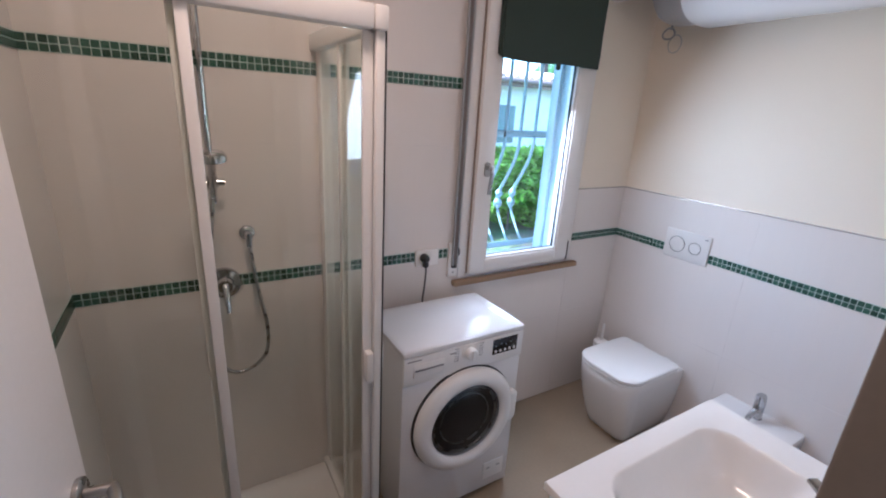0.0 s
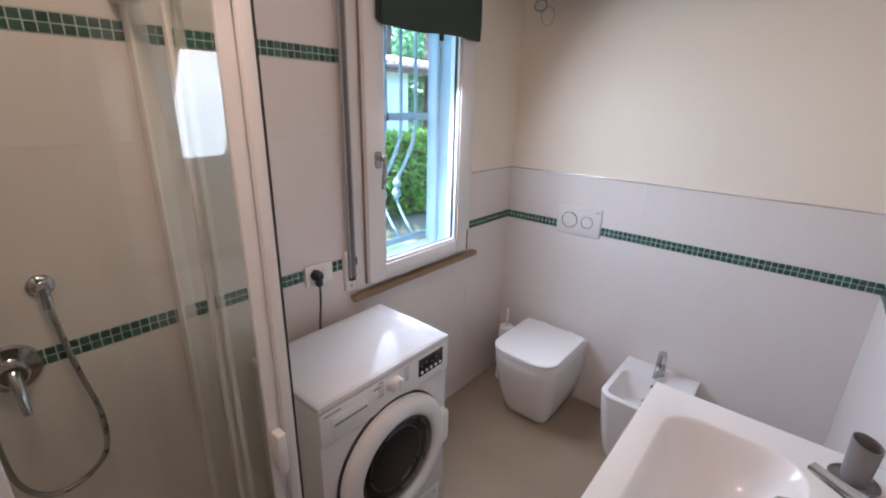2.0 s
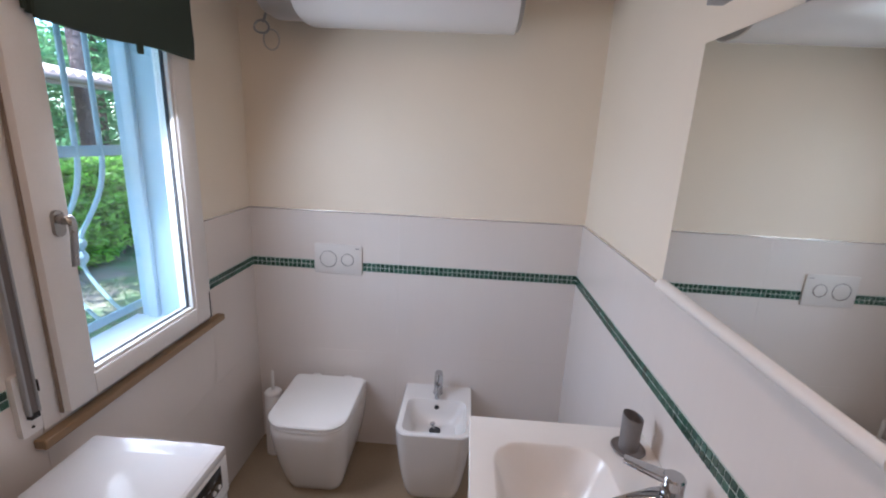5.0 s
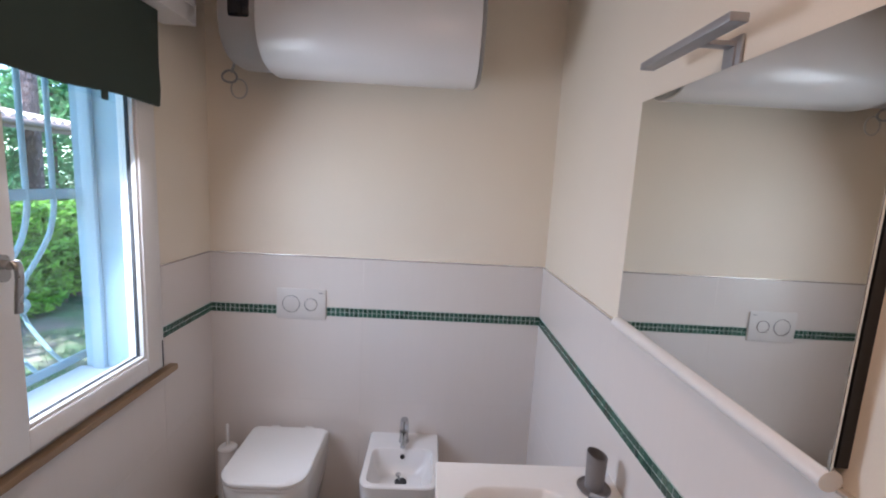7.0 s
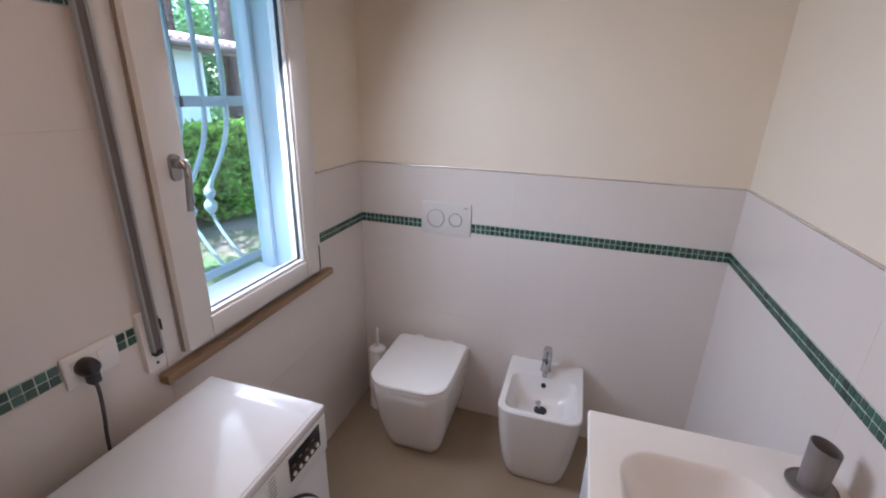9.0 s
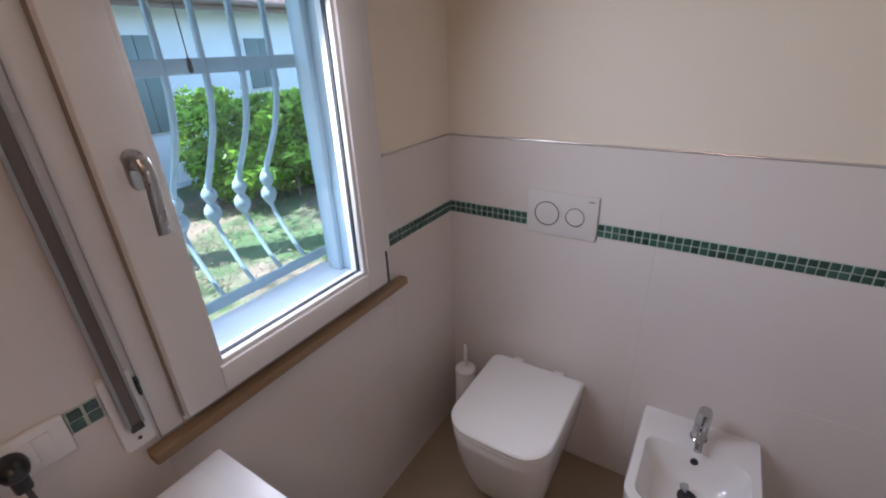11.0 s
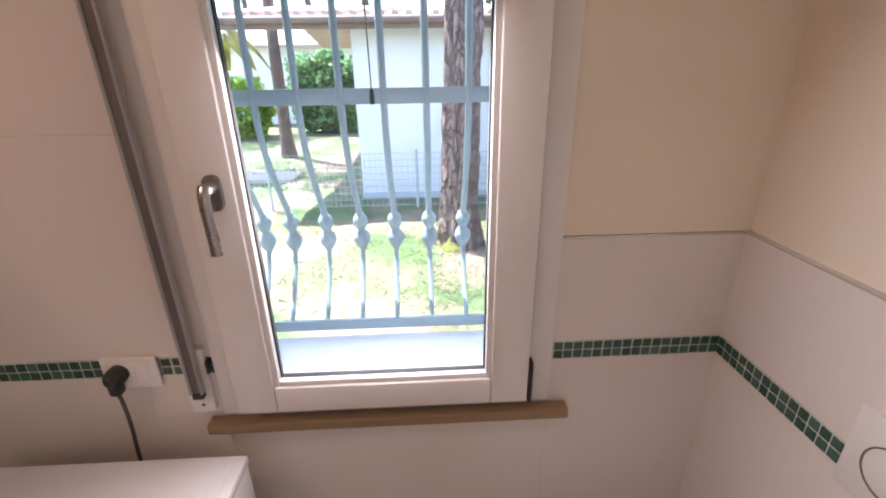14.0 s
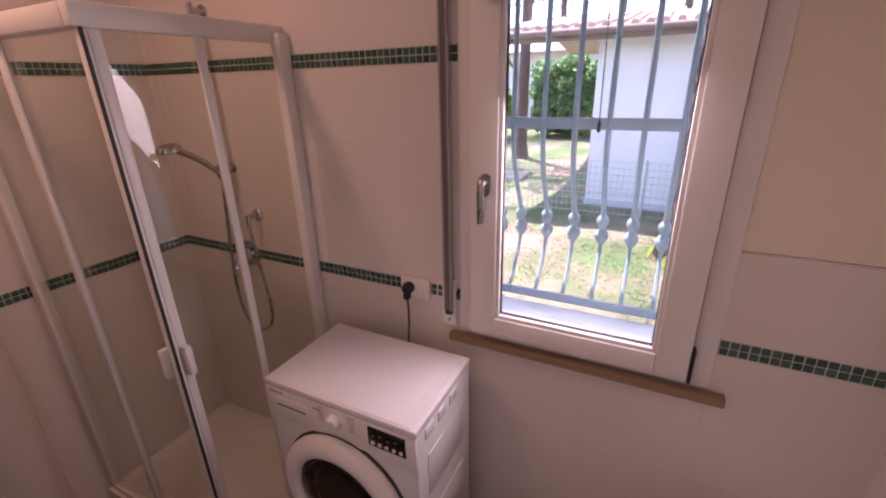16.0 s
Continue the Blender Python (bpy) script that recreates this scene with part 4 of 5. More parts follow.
sidev = Vector((dirv.y, -dirv.x, 0))
rings = []
for dd, z, w, hh in ((0.0, 0.998, 0.018, 0.008), (0.04, 0.999, 0.015, 0.007), (0.085, 1.003, 0.013, 0.006), (0.105, 1.006, 0.012, 0.005)):
    c = Vector((0.858, 0.066, z)) + dirv * dd
    rings.append([c + sidev * p.x + Vector((0, 0, p.y)) for p in rrect(-w, w, -hh, hh, 0, 0.003, 3)])
loft(bm, rings)
part("lever", bm, CHROME, bt)
bm = B()
lathe(bm, [(0.030, 0.0), (0.030, 0.003), (0.024, 0.005), (0.005, 0.006)], (0.854, 0.29, 0.7385), "z", 28)
part("drain", bm, CHROME, basin, "round chrome drain")
bm = B()
lathe(bm, [(0.035, 0.0), (0.043, 0.002), (0.047, 0.008), (0.045, 0.0105), (0.040, 0.006), (0.002, 0.005)], (1.110, 0.060, 0.8705), "z", 36, True, True)
solid("soap_dish", bm, GREY_CUP, "low grey round dish under the tumbler on the basin", "dish")
bm = B()
lathe(bm, [(0.0235, 0.0), (0.0255, 0.002), (0.0285, 0.101), (0.0280, 0.104), (0.0260, 0.104), (0.0254, 0.101), (0.0225, 0.006), (0.002, 0.005)], (1.110, 0.060, 0.8762), "z", 36)
for v in bm.verts:
    if v.co.z > 0.95:      # the rim is cut at a slant
        v.co.z += 0.22 * (v.co.y - 0.060) + 0.10 * (v.co.x - 1.110)
solid("tumbler", bm, GREY_CUP, "grey matte bathroom tumbler standing on a dish", "cup")

mir = thing("wall_mirror", (0.87, SOUTH, 1.348), "frameless wall mirror on a black backing above the basin", "mirror")
part("backing", boxes((0.526, 1.213, SOUTH - T, -0.0055, 1.353, 1.952)), BLACK, mir, "black backing board")
bm = boxes((0.523, 1.216, -0.0015, 0.0035, 1.348, 1.956), bevel=0.001)
bmesh.ops.rotate(bm, verts=bm.verts[:], cent=(0.87, 0.0, 1.6), matrix=Matrix.Rotation(radians(-0.5), 3, "Z"))
part("mirror_glass", bm, MIRROR, mir, "silvered mirror glass", smooth=False)
bm = B()
ring = [(0.0175 * math.cos(radians(a)), 0.0160 * math.sin(radians(a))) for a in range(-90, 270, 30)]
loft(bm, [[Vector((x, SOUTH + 0.0135 + p, DADO + 0.0165 + q)) for p, q in ring] for x in (0.523, 1.214)])
part("lower_rail", bm, LACQUER, mir, "rounded white rail under the mirror")
ml = thing("mirror_lamp", (0.90, SOUTH, 1.97), "slim grey metal mirror lamp on an arm, switched off", "lamp")
part("light_bar", boxes((0.757, 1.072, 0.048, 0.082, 1.998, 2.014), bevel=0.002), LAMPGREY, ml)
part("arm", boxes((0.876, 0.902, -0.022, 0.048, 2.000, 2.010), (0.876, 0.902, -0.022, -0.010, 1.957, 2.000), bevel=0.002), LAMPGREY, ml)
part("wall_mount", boxes((0.862, 0.916, SOUTH - T, -0.014, 1.958, 2.020), bevel=0.003), LAMPGREY, ml)

# ---------------------------------------------------------------- water heater
wh = thing("water_heater", (1.90, 0.93, 2.11), "white horizontal electric water heater with a grey control end", "water heater")


def heater_ring(y, s, cx=1.905, cz=2.315, hx=0.203, hz=0.200):
    out = []
    for k in range(40):
        a = 2 * math.pi * k / 40
        c, q = math.cos(a), math.sin(a)
        e = 0.78
        out.append(Vector((cx + (hx - s) * math.copysign(abs(c) ** e, c), y, cz + (hz - s) * math.copysign(abs(q) ** e, q))))
    return out


bm = B()
loft(bm, [heater_ring(y, s) for y, s in ((0.405, 0.010), (0.408, 0.0), (1.234, 0.0), (1.246, 0.006), (1.250, 0.02))])
part("shell", bm, ENAMEL, wh)
bm = B()
loft(bm, [heater_ring(y, s) for y, s in ((0.386, 0.06), (0.391, 0.012), (0.404, 0.004))])
part("end_rim", bm, GREY_METAL, wh, "grey end rim")
bm = B()
loft(bm, [heater_ring(y, s) for y, s in ((1.248, 0.020), (1.375, 0.022), (1.392, 0.030), (1.40, 0.05))])
cap_ = part("end_cap", bm, material("heater_cap_plastic", (0.36, 0.35, 0.345), 0.4, vary=0.03), wh, "grey plastic end cap")
part("control_dial", boxes((1.715, 1.74, 1.268, 1.352, 2.275, 2.375), bevel=0.014), DISPLAY, cap_, "black control dial window")
for y in (0.65, 1.1):
    part("wall_hook", boxes((2.09, EAST + T, y - 0.02, y + 0.02, 2.2, 2.45)), GREY_METAL, wh)
hp = thing("heater_cable_loop", (2.09, 1.47, 2.06), "coiled grey cable and thin pipe loop beside the water heater", "cable")
bm = B()
tube(bm, [(2.06 + 0.004 * math.sin(a * 2), 1.50 + 0.033 * math.cos(a), 2.135 + 0.026 * math.sin(a)) for a in [k * 0.35 for k in range(37)]], 0.0045, 8)
part("coil", bm, GREY_METAL, hp)
bm = B()
tube(bm, [(2.07, 1.462 + 0.036 * math.cos(a), 2.085 + 0.042 * math.sin(a)) for a in [k * 0.33 for k in range(20)]], 0.0035, 8)
part("loop", bm, CORD, hp)
bm = B()
tube(bm, smooth_path([(2.06, 1.49, 2.155), (2.03, 1.46, 2.19), (2.0, 1.42, 2.21)], 5), 0.006, 8)
part("feed", bm, GREY_METAL, hp)

# ceiling lamp whose light is seen on the heater
cl = thing("ceiling_lamp", (0.03, 0.71, TOP), "round white flush ceiling lamp, switched on", "lamp")
bm = B()
lathe(bm, [(0.15, 0.0), (0.15, -0.03), (0.14, -0.034)], (0.03, 0.71, TOP), "z", 40)
part("base", bm, PLASTIC, cl)
DIFF = bpy.data.materials.new("lamp_diffuser")
DIFF.use_nodes = True
DIFF.node_tree.nodes["Principled BSDF"].inputs["Emission Color"].default_value = (1.0, 0.62, 0.45, 1)
DIFF.node_tree.nodes["Principled BSDF"].inputs["Emission Strength"].default_value = 0.5
bm = B()
lathe(bm, [(0.138, -0.034), (0.135, -0.05), (0.115, -0.075), (0.07, -0.09), (0.004, -0.095)], (0.03, 0.71, TOP), "z", 40)
part("diffuser", bm, DIFF, cl, "glowing white glass diffuser")

# ---------------------------------------------------------------- door
DOOR_L, DOOR_W, DOOR_H = 0.725, 0.042, 2.05
leaf = new("door_1")
leaf.location = (DX0 - 0.014, SOUTH - 0.005, 0.0)
leaf.rotation_euler.z = math.atan2(0.70, 0.098)
ORIGIN[leaf.name] = Vector((0, 0, 0))
tagged(leaf, "plain white lacquered door leaf, standing open", "door", kind="structure")
part("leaf", boxes((0, DOOR_L, -DOOR_W, 0.0, 0.008, DOOR_H), bevel=0.003), LACQUER, leaf)
for s, y0 in ((-1, -DOOR_W),):
    bm = B()
    lathe(bm, [(0.026, 0), (0.026, -0.007), (0.023, -0.009)], (DOOR_L - 0.042, y0, 1.11), "y", 28)
    lathe(bm, [(0.010, -0.008), (0.0095, -0.05)], (DOOR_L - 0.042, y0, 1.11), "y", 16)
    tube(bm, smooth_path([(DOOR_L - 0.042, y0 - 0.045, 1.11), (DOOR_L - 0.065, y0 - 0.054, 1.11), (DOOR_L - 0.09, y0 - 0.056, 1.11), (DOOR_L - 0.18, y0 - 0.056, 1.11)], 5), 0.0095, 12)
    part("handle", bm, SATIN, leaf, "satin steel lever handle")
    bm = B()
    lathe(bm, [(0.024, 0), (0.024, -0.006), (0.021, -0.008)], (DOOR_L - 0.042, y0, 0.96), "y", 24)
    part("key_rose", bm, SATIN, leaf)
TAUPE = material("taupe_frame_paint", (0.20, 0.17, 0.14), 0.45, vary=0.05, scale=6, bump=0.05)
df = thing("door_frame", (0.2, SOUTH, 0.0), "dark taupe lacquered door frame with rounded casing", "door frame", kind="structure")
part("jamb", boxes((DX1, DX1 + 0.02, SOUTH - 0.14, SOUTH + 0.036, 0, DZ), bevel=0.004), TAUPE, df)
part("jamb", boxes((DX0 - 0.02, DX0, SOUTH - 0.14, SOUTH + 0.02, 0, DZ), bevel=0.004), TAUPE, df)
part("head", boxes((DX0 - 0.02, DX1 + 0.02, SOUTH - 0.14, SOUTH + 0.02, DZ, DZ + 0.02), bevel=0.004), TAUPE, df)
part("casing", boxes((DX1 + 0.02, DX1 + 0.085, SOUTH - 0.009, SOUTH + 0.028, 0, DZ + 0.08), bevel=0.012), TAUPE, df)

# ---------------------------------------------------------------- outside
GZ = -0.40


def quads(name, pts, mat, rng, size, aspect=0.45, droop=0.3):
    """Many small bent leaves, each of two quads, at the given places."""
    pts = np.asarray(pts, float)
    n = len(pts)
    d = rng.normal(size=(n, 3))
    d[:, 2] = d[:, 2] * 0.6 - droop * 0.3
    d /= np.linalg.norm(d, axis=1)[:, None]
    u = np.cross(d, rng.normal(size=(n, 3)))
    u /= np.linalg.norm(u, axis=1)[:, None]
    w = np.cross(d, u)
    s = (size * rng.uniform(0.65, 1.25, n))[:, None]
    a = pts - d * s * 0.5
    m = pts + w * s * 0.12
    b = pts + d * s * 0.5
    v = np.stack([a, m + u * s * aspect * 0.5, b, m - u * s * aspect * 0.5], 1).reshape(-1, 3)
    me = bpy.data.meshes.new(name)
    me.from_pydata(v.tolist(), [], [(4 * i, 4 * i + 1, 4 * i + 2, 4 * i + 3) for i in range(n)])
    me.materials.append(mat)
    me.update()
    return me


def mesh_part(name, me, parent, label="", kind=""):
    me.transform(Matrix.Translation(-ORIGIN[parent.name]))
    ob = new(name, me)
    ob.parent = parent
    ORIGIN[ob.name] = ORIGIN[parent.name]
    return tagged(ob, label, kind=kind)


def ground_material():
    m = material("lawn_ground", (0.080, 0.135, 0.050), 0.95, vary=0.3, scale=2.0, bump=1.0, bump_scale=45, fine=0.3)
    nd, lk = m.node_tree.nodes, m.node_tree.links
    b = nd["Principled BSDF"]
    old = b.inputs["Base Color"].links[0].from_socket
    n = nd.new("ShaderNodeTexNoise")
    n.inputs["Scale"].default_value, n.inputs["Detail"].default_value, n.inputs["Roughness"].default_value = 0.9, 6, 0.65
    tc = nd.new("ShaderNodeTexCoord")
    lk.new(tc.outputs["Object"], n.inputs["Vector"])
    ramp = nd.new("ShaderNodeValToRGB")
    ramp.color_ramp.elements[0].position, ramp.color_ramp.elements[1].position = 0.40, 0.57
    lk.new(n.outputs["Fac"], ramp.inputs["Fac"])
    mix = nd.new("ShaderNodeMix")
    mix.data_type = "RGBA"
    mix.inputs[6].default_value = (0.23, 0.18, 0.135, 1)
    lk.new(ramp.outputs["Color"], mix.inputs[0])
    lk.new(old, mix.inputs[7])
    lk.new(mix.outputs[2], b.inputs["Base Color"])
    return m


GROUND = ground_material()
bm = B()
NX, NY = 60, 60
grid = []
for j in range(NY + 1):
    row = []
    for i in range(NX + 1):
        u, w = i / NX * 2 - 1, j / NY
        x = 2 + math.copysign(abs(u) ** 2.6, u) * 400
        y = OUT + (w ** 3.2) * 500
        z = GZ + 0.05 * noise.noise(Vector((x * 0.7, y * 0.7, 0))) * min(1, 40 / (abs(x) + abs(y) + 1))
        row.append(bm.verts.new((x, y, z)))
    grid.append(row)
for j in range(NY):
    for i in range(NX):
        bm.faces.new((grid[j][i], grid[j][i + 1], grid[j + 1][i + 1], grid[j + 1][i]))
solid("ground", bm, GROUND, "patchy lawn with brown pine needle litter", "ground", kind="structure")
structure("pavement", boxes((-2.7, -1.3, 9.9, 10.8, GZ - 0.05, GZ + 0.055), bevel=0.01), PATHM, "pale garden paving in the sun", "pavement")

rng = np.random.default_rng(5)
blades = []
n = 70000
bx, by = rng.uniform(-2.0, 5.5, n), 2.1 + 6.2 * rng.uniform(0, 1, n) ** 1.2
keep = np.array([noise.noise(Vector((a * 1.3, b * 1.3, 3.3))) + 0.5 * noise.noise(Vector((a * 4.1, b * 4.1, 7.7))) > 0.06 for a, b in zip(bx, by)])
bx, by = bx[keep], by[keep]
hgt = rng.uniform(-0.012, 0.02, len(bx))
ang = rng.uniform(0, 2 * math.pi, len(bx))
lean = rng.normal(0, 0.025, (len(bx), 2))
z0 = np.full(len(bx), GZ + 0.0)
v = np.stack([np.stack([bx - 0.003 * np.cos(ang), by - 0.003 * np.sin(ang), z0], 1), np.stack([bx + 0.003 * np.cos(ang), by + 0.003 * np.sin(ang), z0], 1),
              np.stack([bx + lean[:, 0], by + lean[:, 1], z0 + 0.03 + hgt], 1)], 1).reshape(-1, 3)
me = bpy.data.meshes.new("grass")
me.from_pydata(v.tolist(), [], [(3 * i, 3 * i + 1, 3 * i + 2) for i in range(len(bx))])
GRASSLEAF = leaf_material("grass_blade", (0.085, 0.165, 0.05), 0.5, 0.35)
me.materials.append(GRASSLEAF)
tagged(new("grass", me), "short uneven green grass blades", "grass", kind="stuff")


lx, ly = rng.normal(2.2, 1.6, 9000), 2.2 + 4.6 * rng.uniform(0, 1, 9000)
lit = quads("needle_litter", np.stack([lx, ly, np.full(9000, GZ + 0.045)], 1), NEEDLE, rng, 0.075, 0.10, 0.0)
tagged(new("needle_litter", lit), "dry brown pine needles and bark bits on the lawn", "litter", kind="stuff")


def trunk_mesh(bm, x, y, r0, height, lean_x, lean_y, seed, seg=28, rings=46, rough=0.09):
    rows = []
    for j in range(rings + 1):
        t = j / rings
        z = GZ - 0.08 + t * height
        r = r0 * (1 - 0.45 * t) * (1 + 0.35 * math.exp(-(z - GZ) / 0.22))
        cx, cy = x + lean_x * t * height + 0.03 * math.sin(t * 7 + seed), y + lean_y * t * height
        ring = []
        for k in range(seg):
            a = 2 * math.pi * k / seg
            q = Vector((math.cos(a) * 4.5 + seed, math.sin(a) * 4.5, z * 2.2))
            plate = noise.noise(q) + 0.6 * noise.noise(q * 2.3)
            rr = r * (1 + rough * max(-0.8, min(0.9, plate * 1.6)))
            ring.append(Vector((cx + rr * math.cos(a), cy + rr * math.sin(a), z)))
        rows.append(ring)
    return loft(bm, rows)


def pine(x, y, r0, height, lean_x, lean_y, seed, near=False, label="tall pine tree with flaking reddish bark"):
    t = thing("pine_tree", (x, y, GZ), label, "tree", "pine trees in the garden")
    bm = B()
    if near:
        trunk_mesh(bm, x, y, r0, height, lean_x, lean_y, seed, 64, 230, 0.13)
    else:
        trunk_mesh(bm, x, y, r0, height, lean_x, lean_y, seed, 12, 16)
    part("trunk", bm, BARK, t)
    rg = np.random.default_rng(seed + 50)
    tops = []
    for k in range(9):
        f = 0.55 + 0.45 * (k + rg.uniform(0, 0.6)) / 9
        a = rg.uniform(0, 6.28)
        base = Vector((x + lean_x * f * height, y + lean_y * f * height, GZ + f * height))
        ln = rg.uniform(0.9, 2.3) * (1.2 - 0.5 * f)
        tip = base + Vector((math.cos(a) * ln, math.sin(a) * ln, rg.uniform(0.1, 0.7)))
        bm = B()
        tube(bm, [base, (base + tip) / 2 + Vector((0, 0, 0.1)), tip], [r0 * 0.22, r0 * 0.14, 0.01], 7)
        part("limb", bm, BARK, t)
        tops += [tip, base.lerp(tip, 0.7)]
    pts = np.concatenate([rg.normal(size=(110, 3)) * (0.62, 0.62, 0.28) + np.array(tp) for tp in tops])
    mesh_part("crown", quads("crown", pts, PINELEAF, rg, 0.30, 0.22), t)
    return t


p1 = pine(1.88, 6.10, 0.235, 9.5, 0.030, 0.0, 3, True)
p2 = pine(2.84, 7.50, 0.27, 10.0, 0.055, 0.0, 8, True)
bm = B()
trunk_mesh(bm, 1.88, 6.10, 0.242, 0.75, 0.03, 0.0, 3, 40, 20, 0.2)
for f in list(bm.faces):
    c = f.calc_center_median()
    if noise.noise(c * 5.0) + 0.8 - 1.7 * (c.z - GZ) - 0.9 * (c.x - 1.88) / 0.235 < 0.55:
        bm.faces.remove(f)
bmesh.ops.delete(bm, geom=[v_ for v_ in bm.verts if not v_.link_faces], context="VERTS")
part("moss_patch", bm, MOSS, p1, "yellow green moss at the foot of the trunk")
pine(-2.25, 13.0, 0.17, 9.0, 0.02, 0, 21)
for k, (x, y) in enumerate(((-6, 18), (-3.6, 24), (-0.8, 22), (1.6, 19), (4.5, 23), (7.5, 17), (9.5, 13.0), (10.8, 10.2), (12.5, 14), (12.0, 8.2), (15, 11), (13.4, 6.4), (17, 15), (-8, 28), (3.0, 29), (9, 27), (18, 8.5), (21, 12))):
    pine(x, y, 0.16 + 0.03 * (k % 3), 9 + (k % 4), 0.01 * (k % 5 - 2), 0.0, 30 + k, label="tall slender pine tree beyond the lawn")


def bush(name, x0, x1, y0, y1, z1, count, mat, seed, label, category, size=0.085):
    b = thing(name, ((x0 + x1) / 2, (y0 + y1) / 2, GZ), label, category)
    rg = np.random.default_rng(seed)
    u = rg.uniform(-1, 1, (count * 3, 3))
    q = np.abs(u) ** 2.3
    d = q.sum(1) ** (1 / 2.3)
    lump = np.array([noise.noise(Vector(p * 2.6 + seed)) for p in u])
    ok = (d < 0.98 + 0.42 * lump) & (d > 0.62)
    u = u[ok][:count]
    pts = np.stack([(x0 + x1) / 2 + u[:, 0] * (x1 - x0) / 2, (y0 + y1) / 2 + u[:, 1] * (y1 - y0) / 2, (GZ + z1) / 2 + u[:, 2] * (z1 - GZ) / 2], 1)
    pts = pts[pts[:, 2] > GZ + 0.08]
    mesh_part("foliage", quads("foliage", pts, mat, rg, size, 0.5), b)
    for k in range(int(3 + (x1 - x0) * 2) if x1 < 9 and y1 < 9 else 3):
        bm = B()
        x, y = rg.uniform(x0 + 0.2 * (x1 - x0), x1 - 0.2 * (x1 - x0)), (y0 + y1) / 2 + rg.uniform(-0.2, 0.2) * (y1 - y0)
        tube(bm, smooth_path([(x, y, GZ - 0.02), (x + rg.uniform(-0.1, 0.1), y, GZ + 0.5 * (z1 - GZ)), (x + rg.uniform(-0.25, 0.25), y + rg.uniform(-0.2, 0.2), GZ + 0.72 * (z1 - GZ))], 4), [0.02 - 0.0015 * i for i in range(9)], 6)
        part("stem", bm, BARK, b)
    return b


bush("laurel_hedge", 4.0, 8.6, 5.7, 6.9, 1.12, 17000, LEAF, 11, "dense bright green laurel hedge on the lawn", "hedge", 0.15)
bush("laurel_bush", 3.85, 4.9, 6.4, 7.4, 1.25, 3500, LEAF, 12, "rounded bright green laurel bush", "bush", 0.12)
bush("oleander_shrub", -3.6, -0.7, 17.5, 20.0, 2.6, 12000, LEAF2, 13, "tall grey green oleander shrub beside the house", "shrub", 0.22)
bush("oleander_shrub", -6.8, -3.9, 16.5, 18.5, 1.7, 6000, LEAF, 14, "low bright green garden shrub", "shrub", 0.2)
bush("garden_shrub", 9.2, 12.5, 6.8, 8.2, 1.2, 7000, LEAF, 15, "green garden shrub behind the hedge", "shrub", 0.14)
bush("garden_shrub", 13.0, 26.0, 13.0, 18.0, 5.2, 14000, LEAF2, 16, "tall sunlit green shrubbery in the distance", "shrub", 0.34)
bush("garden_shrub", -14.0, -6.0, 24.0, 27.0, 2.6, 4000, LEAF2, 17, "green garden shrub in the distance", "shrub", 0.3)

# palm with drooping yellowish fronds
pl = thing("palm_tree", (-2.9, 11.0, GZ), "small palm with drooping yellow green fronds", "palm")
bm = B()
trunk_mesh(bm, -2.9, 11.0, 0.12, 3.0, 0.0, 0.0, 77, 12, 14)
part("trunk", bm, BARK, pl)
for k in range(11):
    bm = B()
    a = k * 0.571
    rings = []
    for s in range(8):
        t = s / 7
        c = Vector((-2.9 + math.cos(a) * 1.15 * t, 11.0 + math.sin(a) * 1.15 * t, GZ + 2.95 + 0.75 * t - 1.5 * t * t))
        w = 0.22 * math.sin(math.pi * (0.12 + 0.85 * t))
        side = Vector((-math.sin(a), math.cos(a), 0))
        rings.append([c - side * w - Vector((0, 0, w * 0.5)), c, c + side * w - Vector((0, 0, w * 0.5))])
    loft(bm, rings, False, False, False)
    part("frond", bm, PALMLEAF, pl)

# neighbouring house
HY, HX0, HX1 = 8.45, 0.36, 8.1
hs = thing("house", (4.2, 10.0, GZ), "low white rendered house with brown eaves and pale tiled roof", "house")
part("wall", boxes((HX0, HX1, HY, HY + 6.0, GZ - 0.1, 2.45)), HOUSE, hs, smooth=False)
part("plinth", boxes((HX0 - 0.015, HX1 + 0.015, HY - 0.015, HY + 0.1, GZ - 0.1, GZ + 0.09)), SILL_STONE, hs, smooth=False)
bm = B()
EV = 0.55
for y0, z0, y1, z1 in ((HY - EV, 2.42, HY + 3.0, 2.95), (HY + 6 + EV, 2.42, HY + 3.0, 2.95)):
    loft(bm, [[Vector((x, y0, z0)), Vector((x, y0, z0 + 0.05)), Vector((x, y1, z1 + 0.05)), Vector((x, y1, z1))] for x in (-1.4, 10.6)])
roof = part("roof", bm, ROOFTILE, hs, smooth=False)
for k in range(60):
    x = -1.4 + k * 0.2
    bm = B()
    tube(bm, [(x + 0.1, HY - EV - 0.02, 2.475), (x + 0.1, HY + 3.0, 3.005)], 0.06, 6)
    part("tile_course", bm, ROOFTILE, roof, smooth=True)
part("fascia", boxes((-1.4, 10.6, HY - EV - 0.03, HY - EV, 2.28, 2.45), bevel=0.005), EAVE, hs, "brown timber fascia")
part("soffit", boxes((-1.4, 10.6, HY - EV, HY - 0.001, 2.385, 2.415)), EAVE, hs, smooth=False)
bm = B()
tube(bm, [(-1.4, HY - EV - 0.08, 2.40), (10.6, HY - EV - 0.08, 2.40)], 0.055, 10)
part("gutter", bm, EAVE, hs)
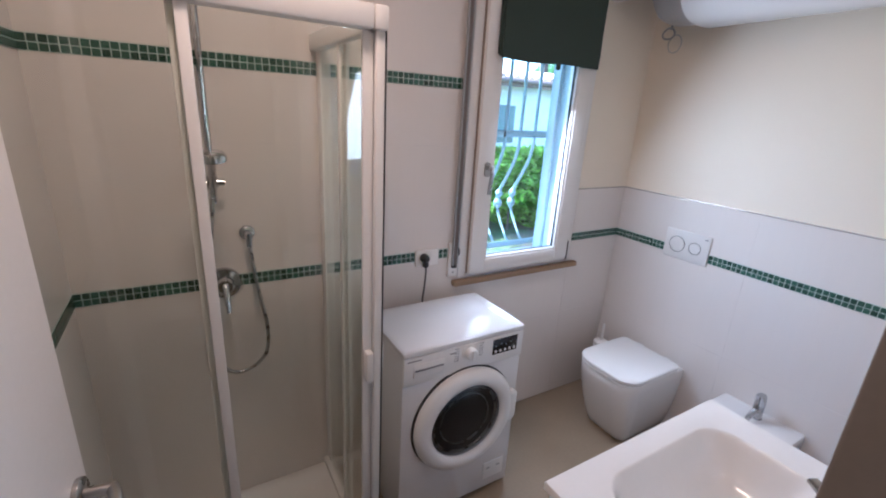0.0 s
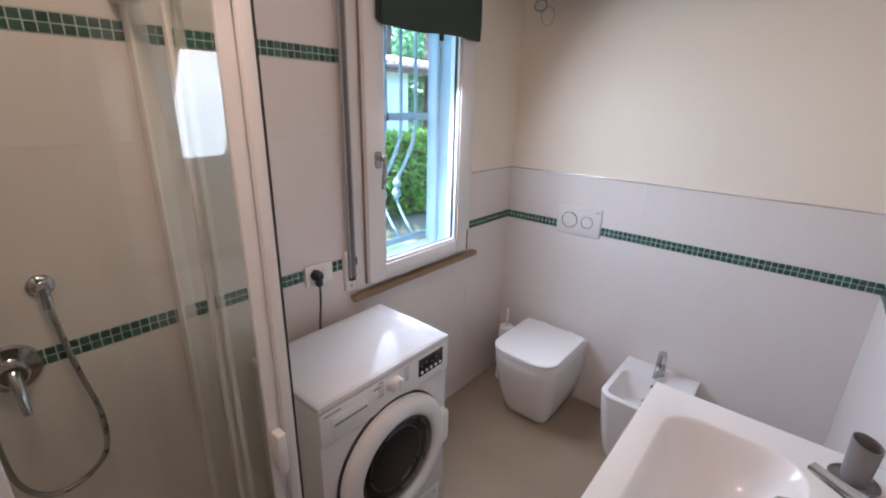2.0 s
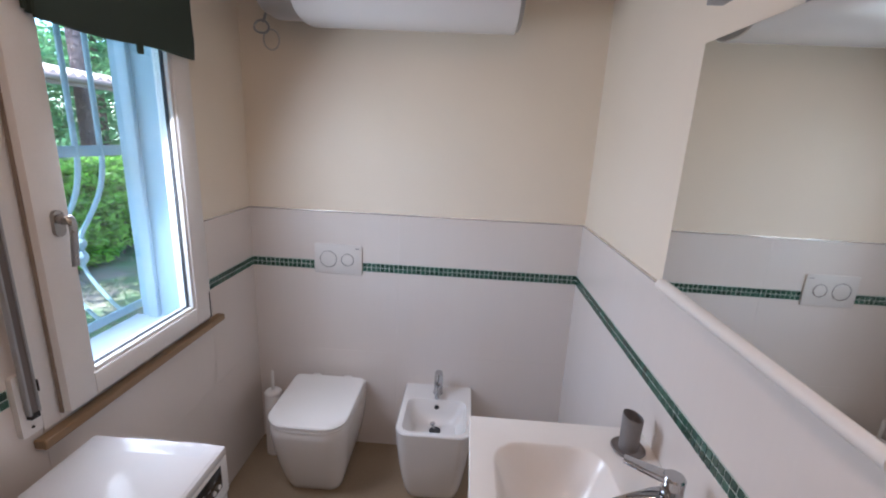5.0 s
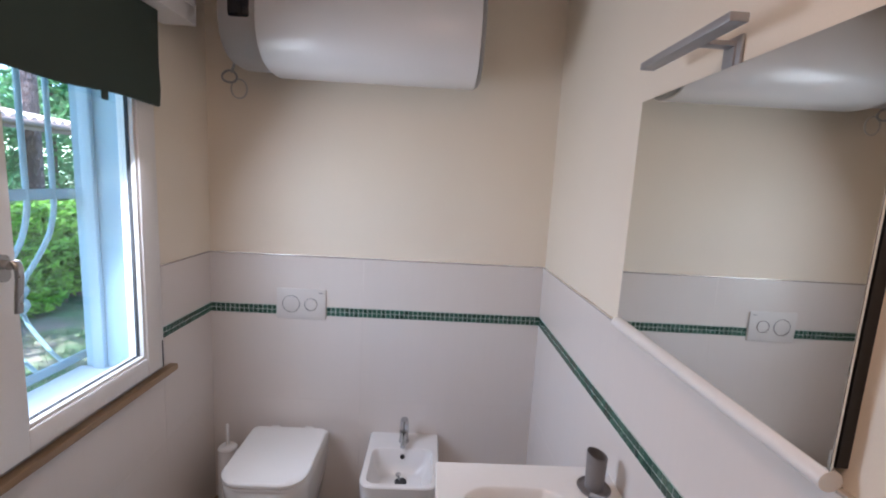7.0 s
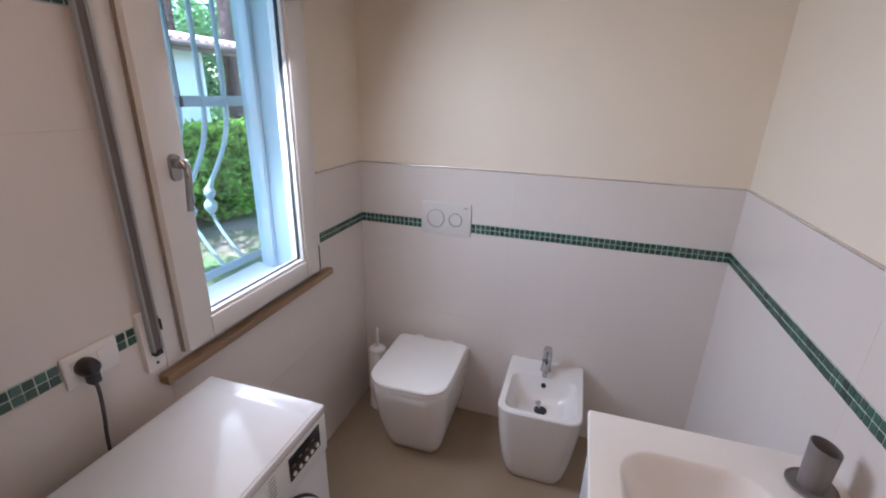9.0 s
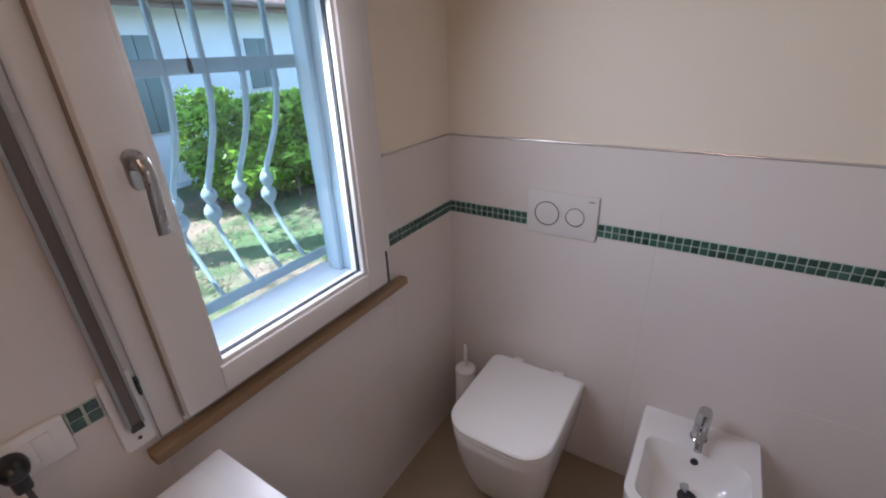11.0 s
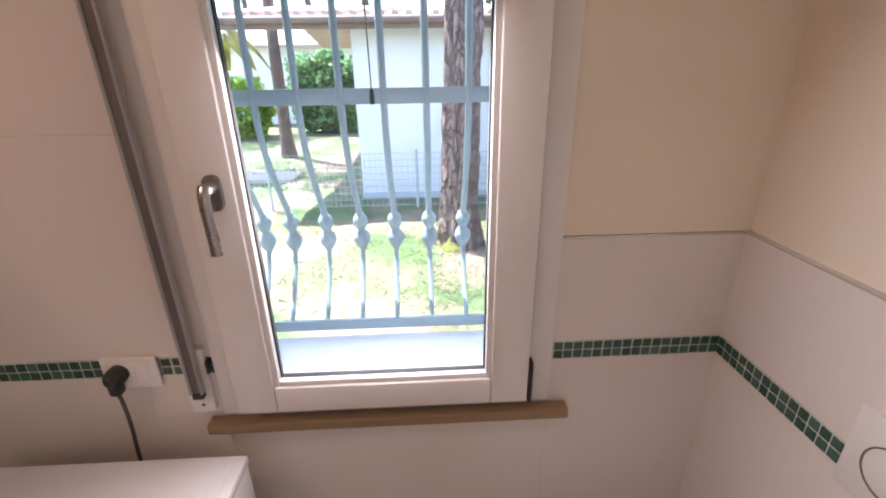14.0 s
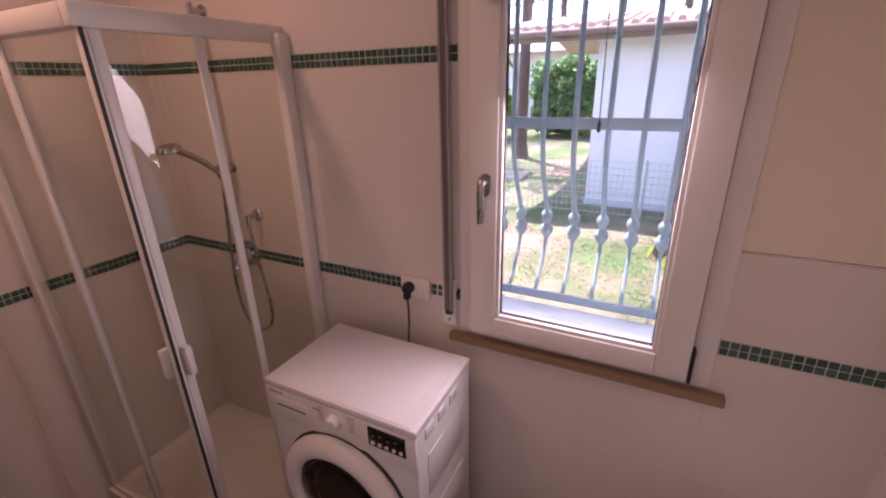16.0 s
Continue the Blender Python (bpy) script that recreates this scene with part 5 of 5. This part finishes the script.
for x0, x1, z0, z1 in ((6.15, 6.75, 1.05, 1.90), (4.05, 4.55, 0.55, 1.95)):
    w = part("window", boxes((x0 - 0.05, x1 + 0.05, HY - 0.02, HY - 0.001, z0 - 0.05, z1 + 0.05), bevel=0.004), HOUSE, hs)
    for k in range(2):
        xa = x0 + k * (x1 - x0) / 2
        s_ = part("shutter", boxes((xa + 0.005, xa + (x1 - x0) / 2 - 0.005, HY - 0.05, HY - 0.021, z0, z1), bevel=0.004), SHUTTER, w, "grey green louvred shutter")
part("meter_box", boxes((3.88, 4.04, HY - 0.08, HY - 0.001, 1.90, 2.12), bevel=0.006), PLASTIC, hs)
h2 = thing("far_house", (-9.0, 26.0, GZ), "white house with a low tiled roof far behind the trees", "house")
part("wall", boxes((-9.5, 0.5, 22.5, 27.0, GZ - 0.1, 2.9)), HOUSE, h2, smooth=False)
bm = B()
for y0, z0, y1, z1 in ((21.8, 2.85, 24.75, 3.9), (27.7, 2.85, 24.75, 3.9)):
    loft(bm, [[Vector((x, y0, z0)), Vector((x, y0, z0 + 0.12)), Vector((x, y1, z1 + 0.12)), Vector((x, y1, z1))] for x in (-10.1, 1.1)])
part("roof", bm, ROOFTILE, h2, smooth=False)

# wire mesh fence
fe = thing("wire_fence", (0.5, 7.62, GZ), "low pale wire mesh garden fence on thin posts", "fence")
FX0, FX1, FY, FZ = -3.4, 3.7, 7.75, 0.50
for k in range(4):
    bm = B()
    x = FX0 + k * (FX1 - FX0) / 3
    tube(bm, [(x, FY, GZ - 0.05), (x, FY, FZ + 0.05)], 0.02, 8)
    part("post", bm, WIRE, fe)
bm = B()
for k in range(9):
    z = GZ + 0.06 + k * (FZ - GZ - 0.06) / 8
    tube(bm, [(FX0, FY, z), (FX1, FY, z)], 0.0050, 4, False)
for k in range(int((FX1 - FX0) / 0.085)):
    x = FX0 + k * 0.085
    tube(bm, [(x, FY + 0.004, GZ + 0.03), (x, FY + 0.004, FZ)], 0.0038, 4, False)
part("mesh", bm, WIRE, fe)
# unseen eave, added and sized only to block sun at the window
solid("added_shade_eave", boxes((-3.0, 4.5, OUT, OUT + 0.55, 2.62, 2.70)), EAVE, "unseen brown eave added to keep the sun off the bathroom window", "eave", kind="structure", smooth=False)
structure("outer_wall", boxes((-6.0, WEST - 0.152, OUT - 0.1, OUT, GZ, 2.7), (EAST + 0.162, 9.0, OUT - 0.1, OUT, GZ, 2.7), (WEST - 0.152, EAST + 0.162, OUT - 0.12, OUT, GZ, -0.125)), RENDER_OUT, "pale rendered outer wall of the house", "wall")

# ---------------------------------------------------------------- mosaic bands
for z0 in (LOW0, UP0):
    ends = [(WEST, OUTLET[0] - 0.002), (OUTLET[1] + 0.002, 0.892), (0.946, WX0)] if z0 == LOW0 else [(WEST, WX0)]
    for a0, a1 in ends:
        mosaic(wall_north, "y", NORTH, a0, a1, z0, -1)
    mosaic(wall_west, "x", WEST, 0.72 if z0 == UP0 else 0.55, NORTH - 0.002, z0, 1)
mosaic(wall_north, "y", NORTH, WX1 + 0.008, EAST, LOW0, -1)
mosaic(wall_east, "x", EAST, SOUTH, 1.064, LOW0, -1)
mosaic(wall_east, "x", EAST, 1.312, NORTH - 0.002, LOW0, -1)
mosaic(wall_south, "y", SOUTH, DX1 + 0.087, EAST - 0.002, LOW0, 1)
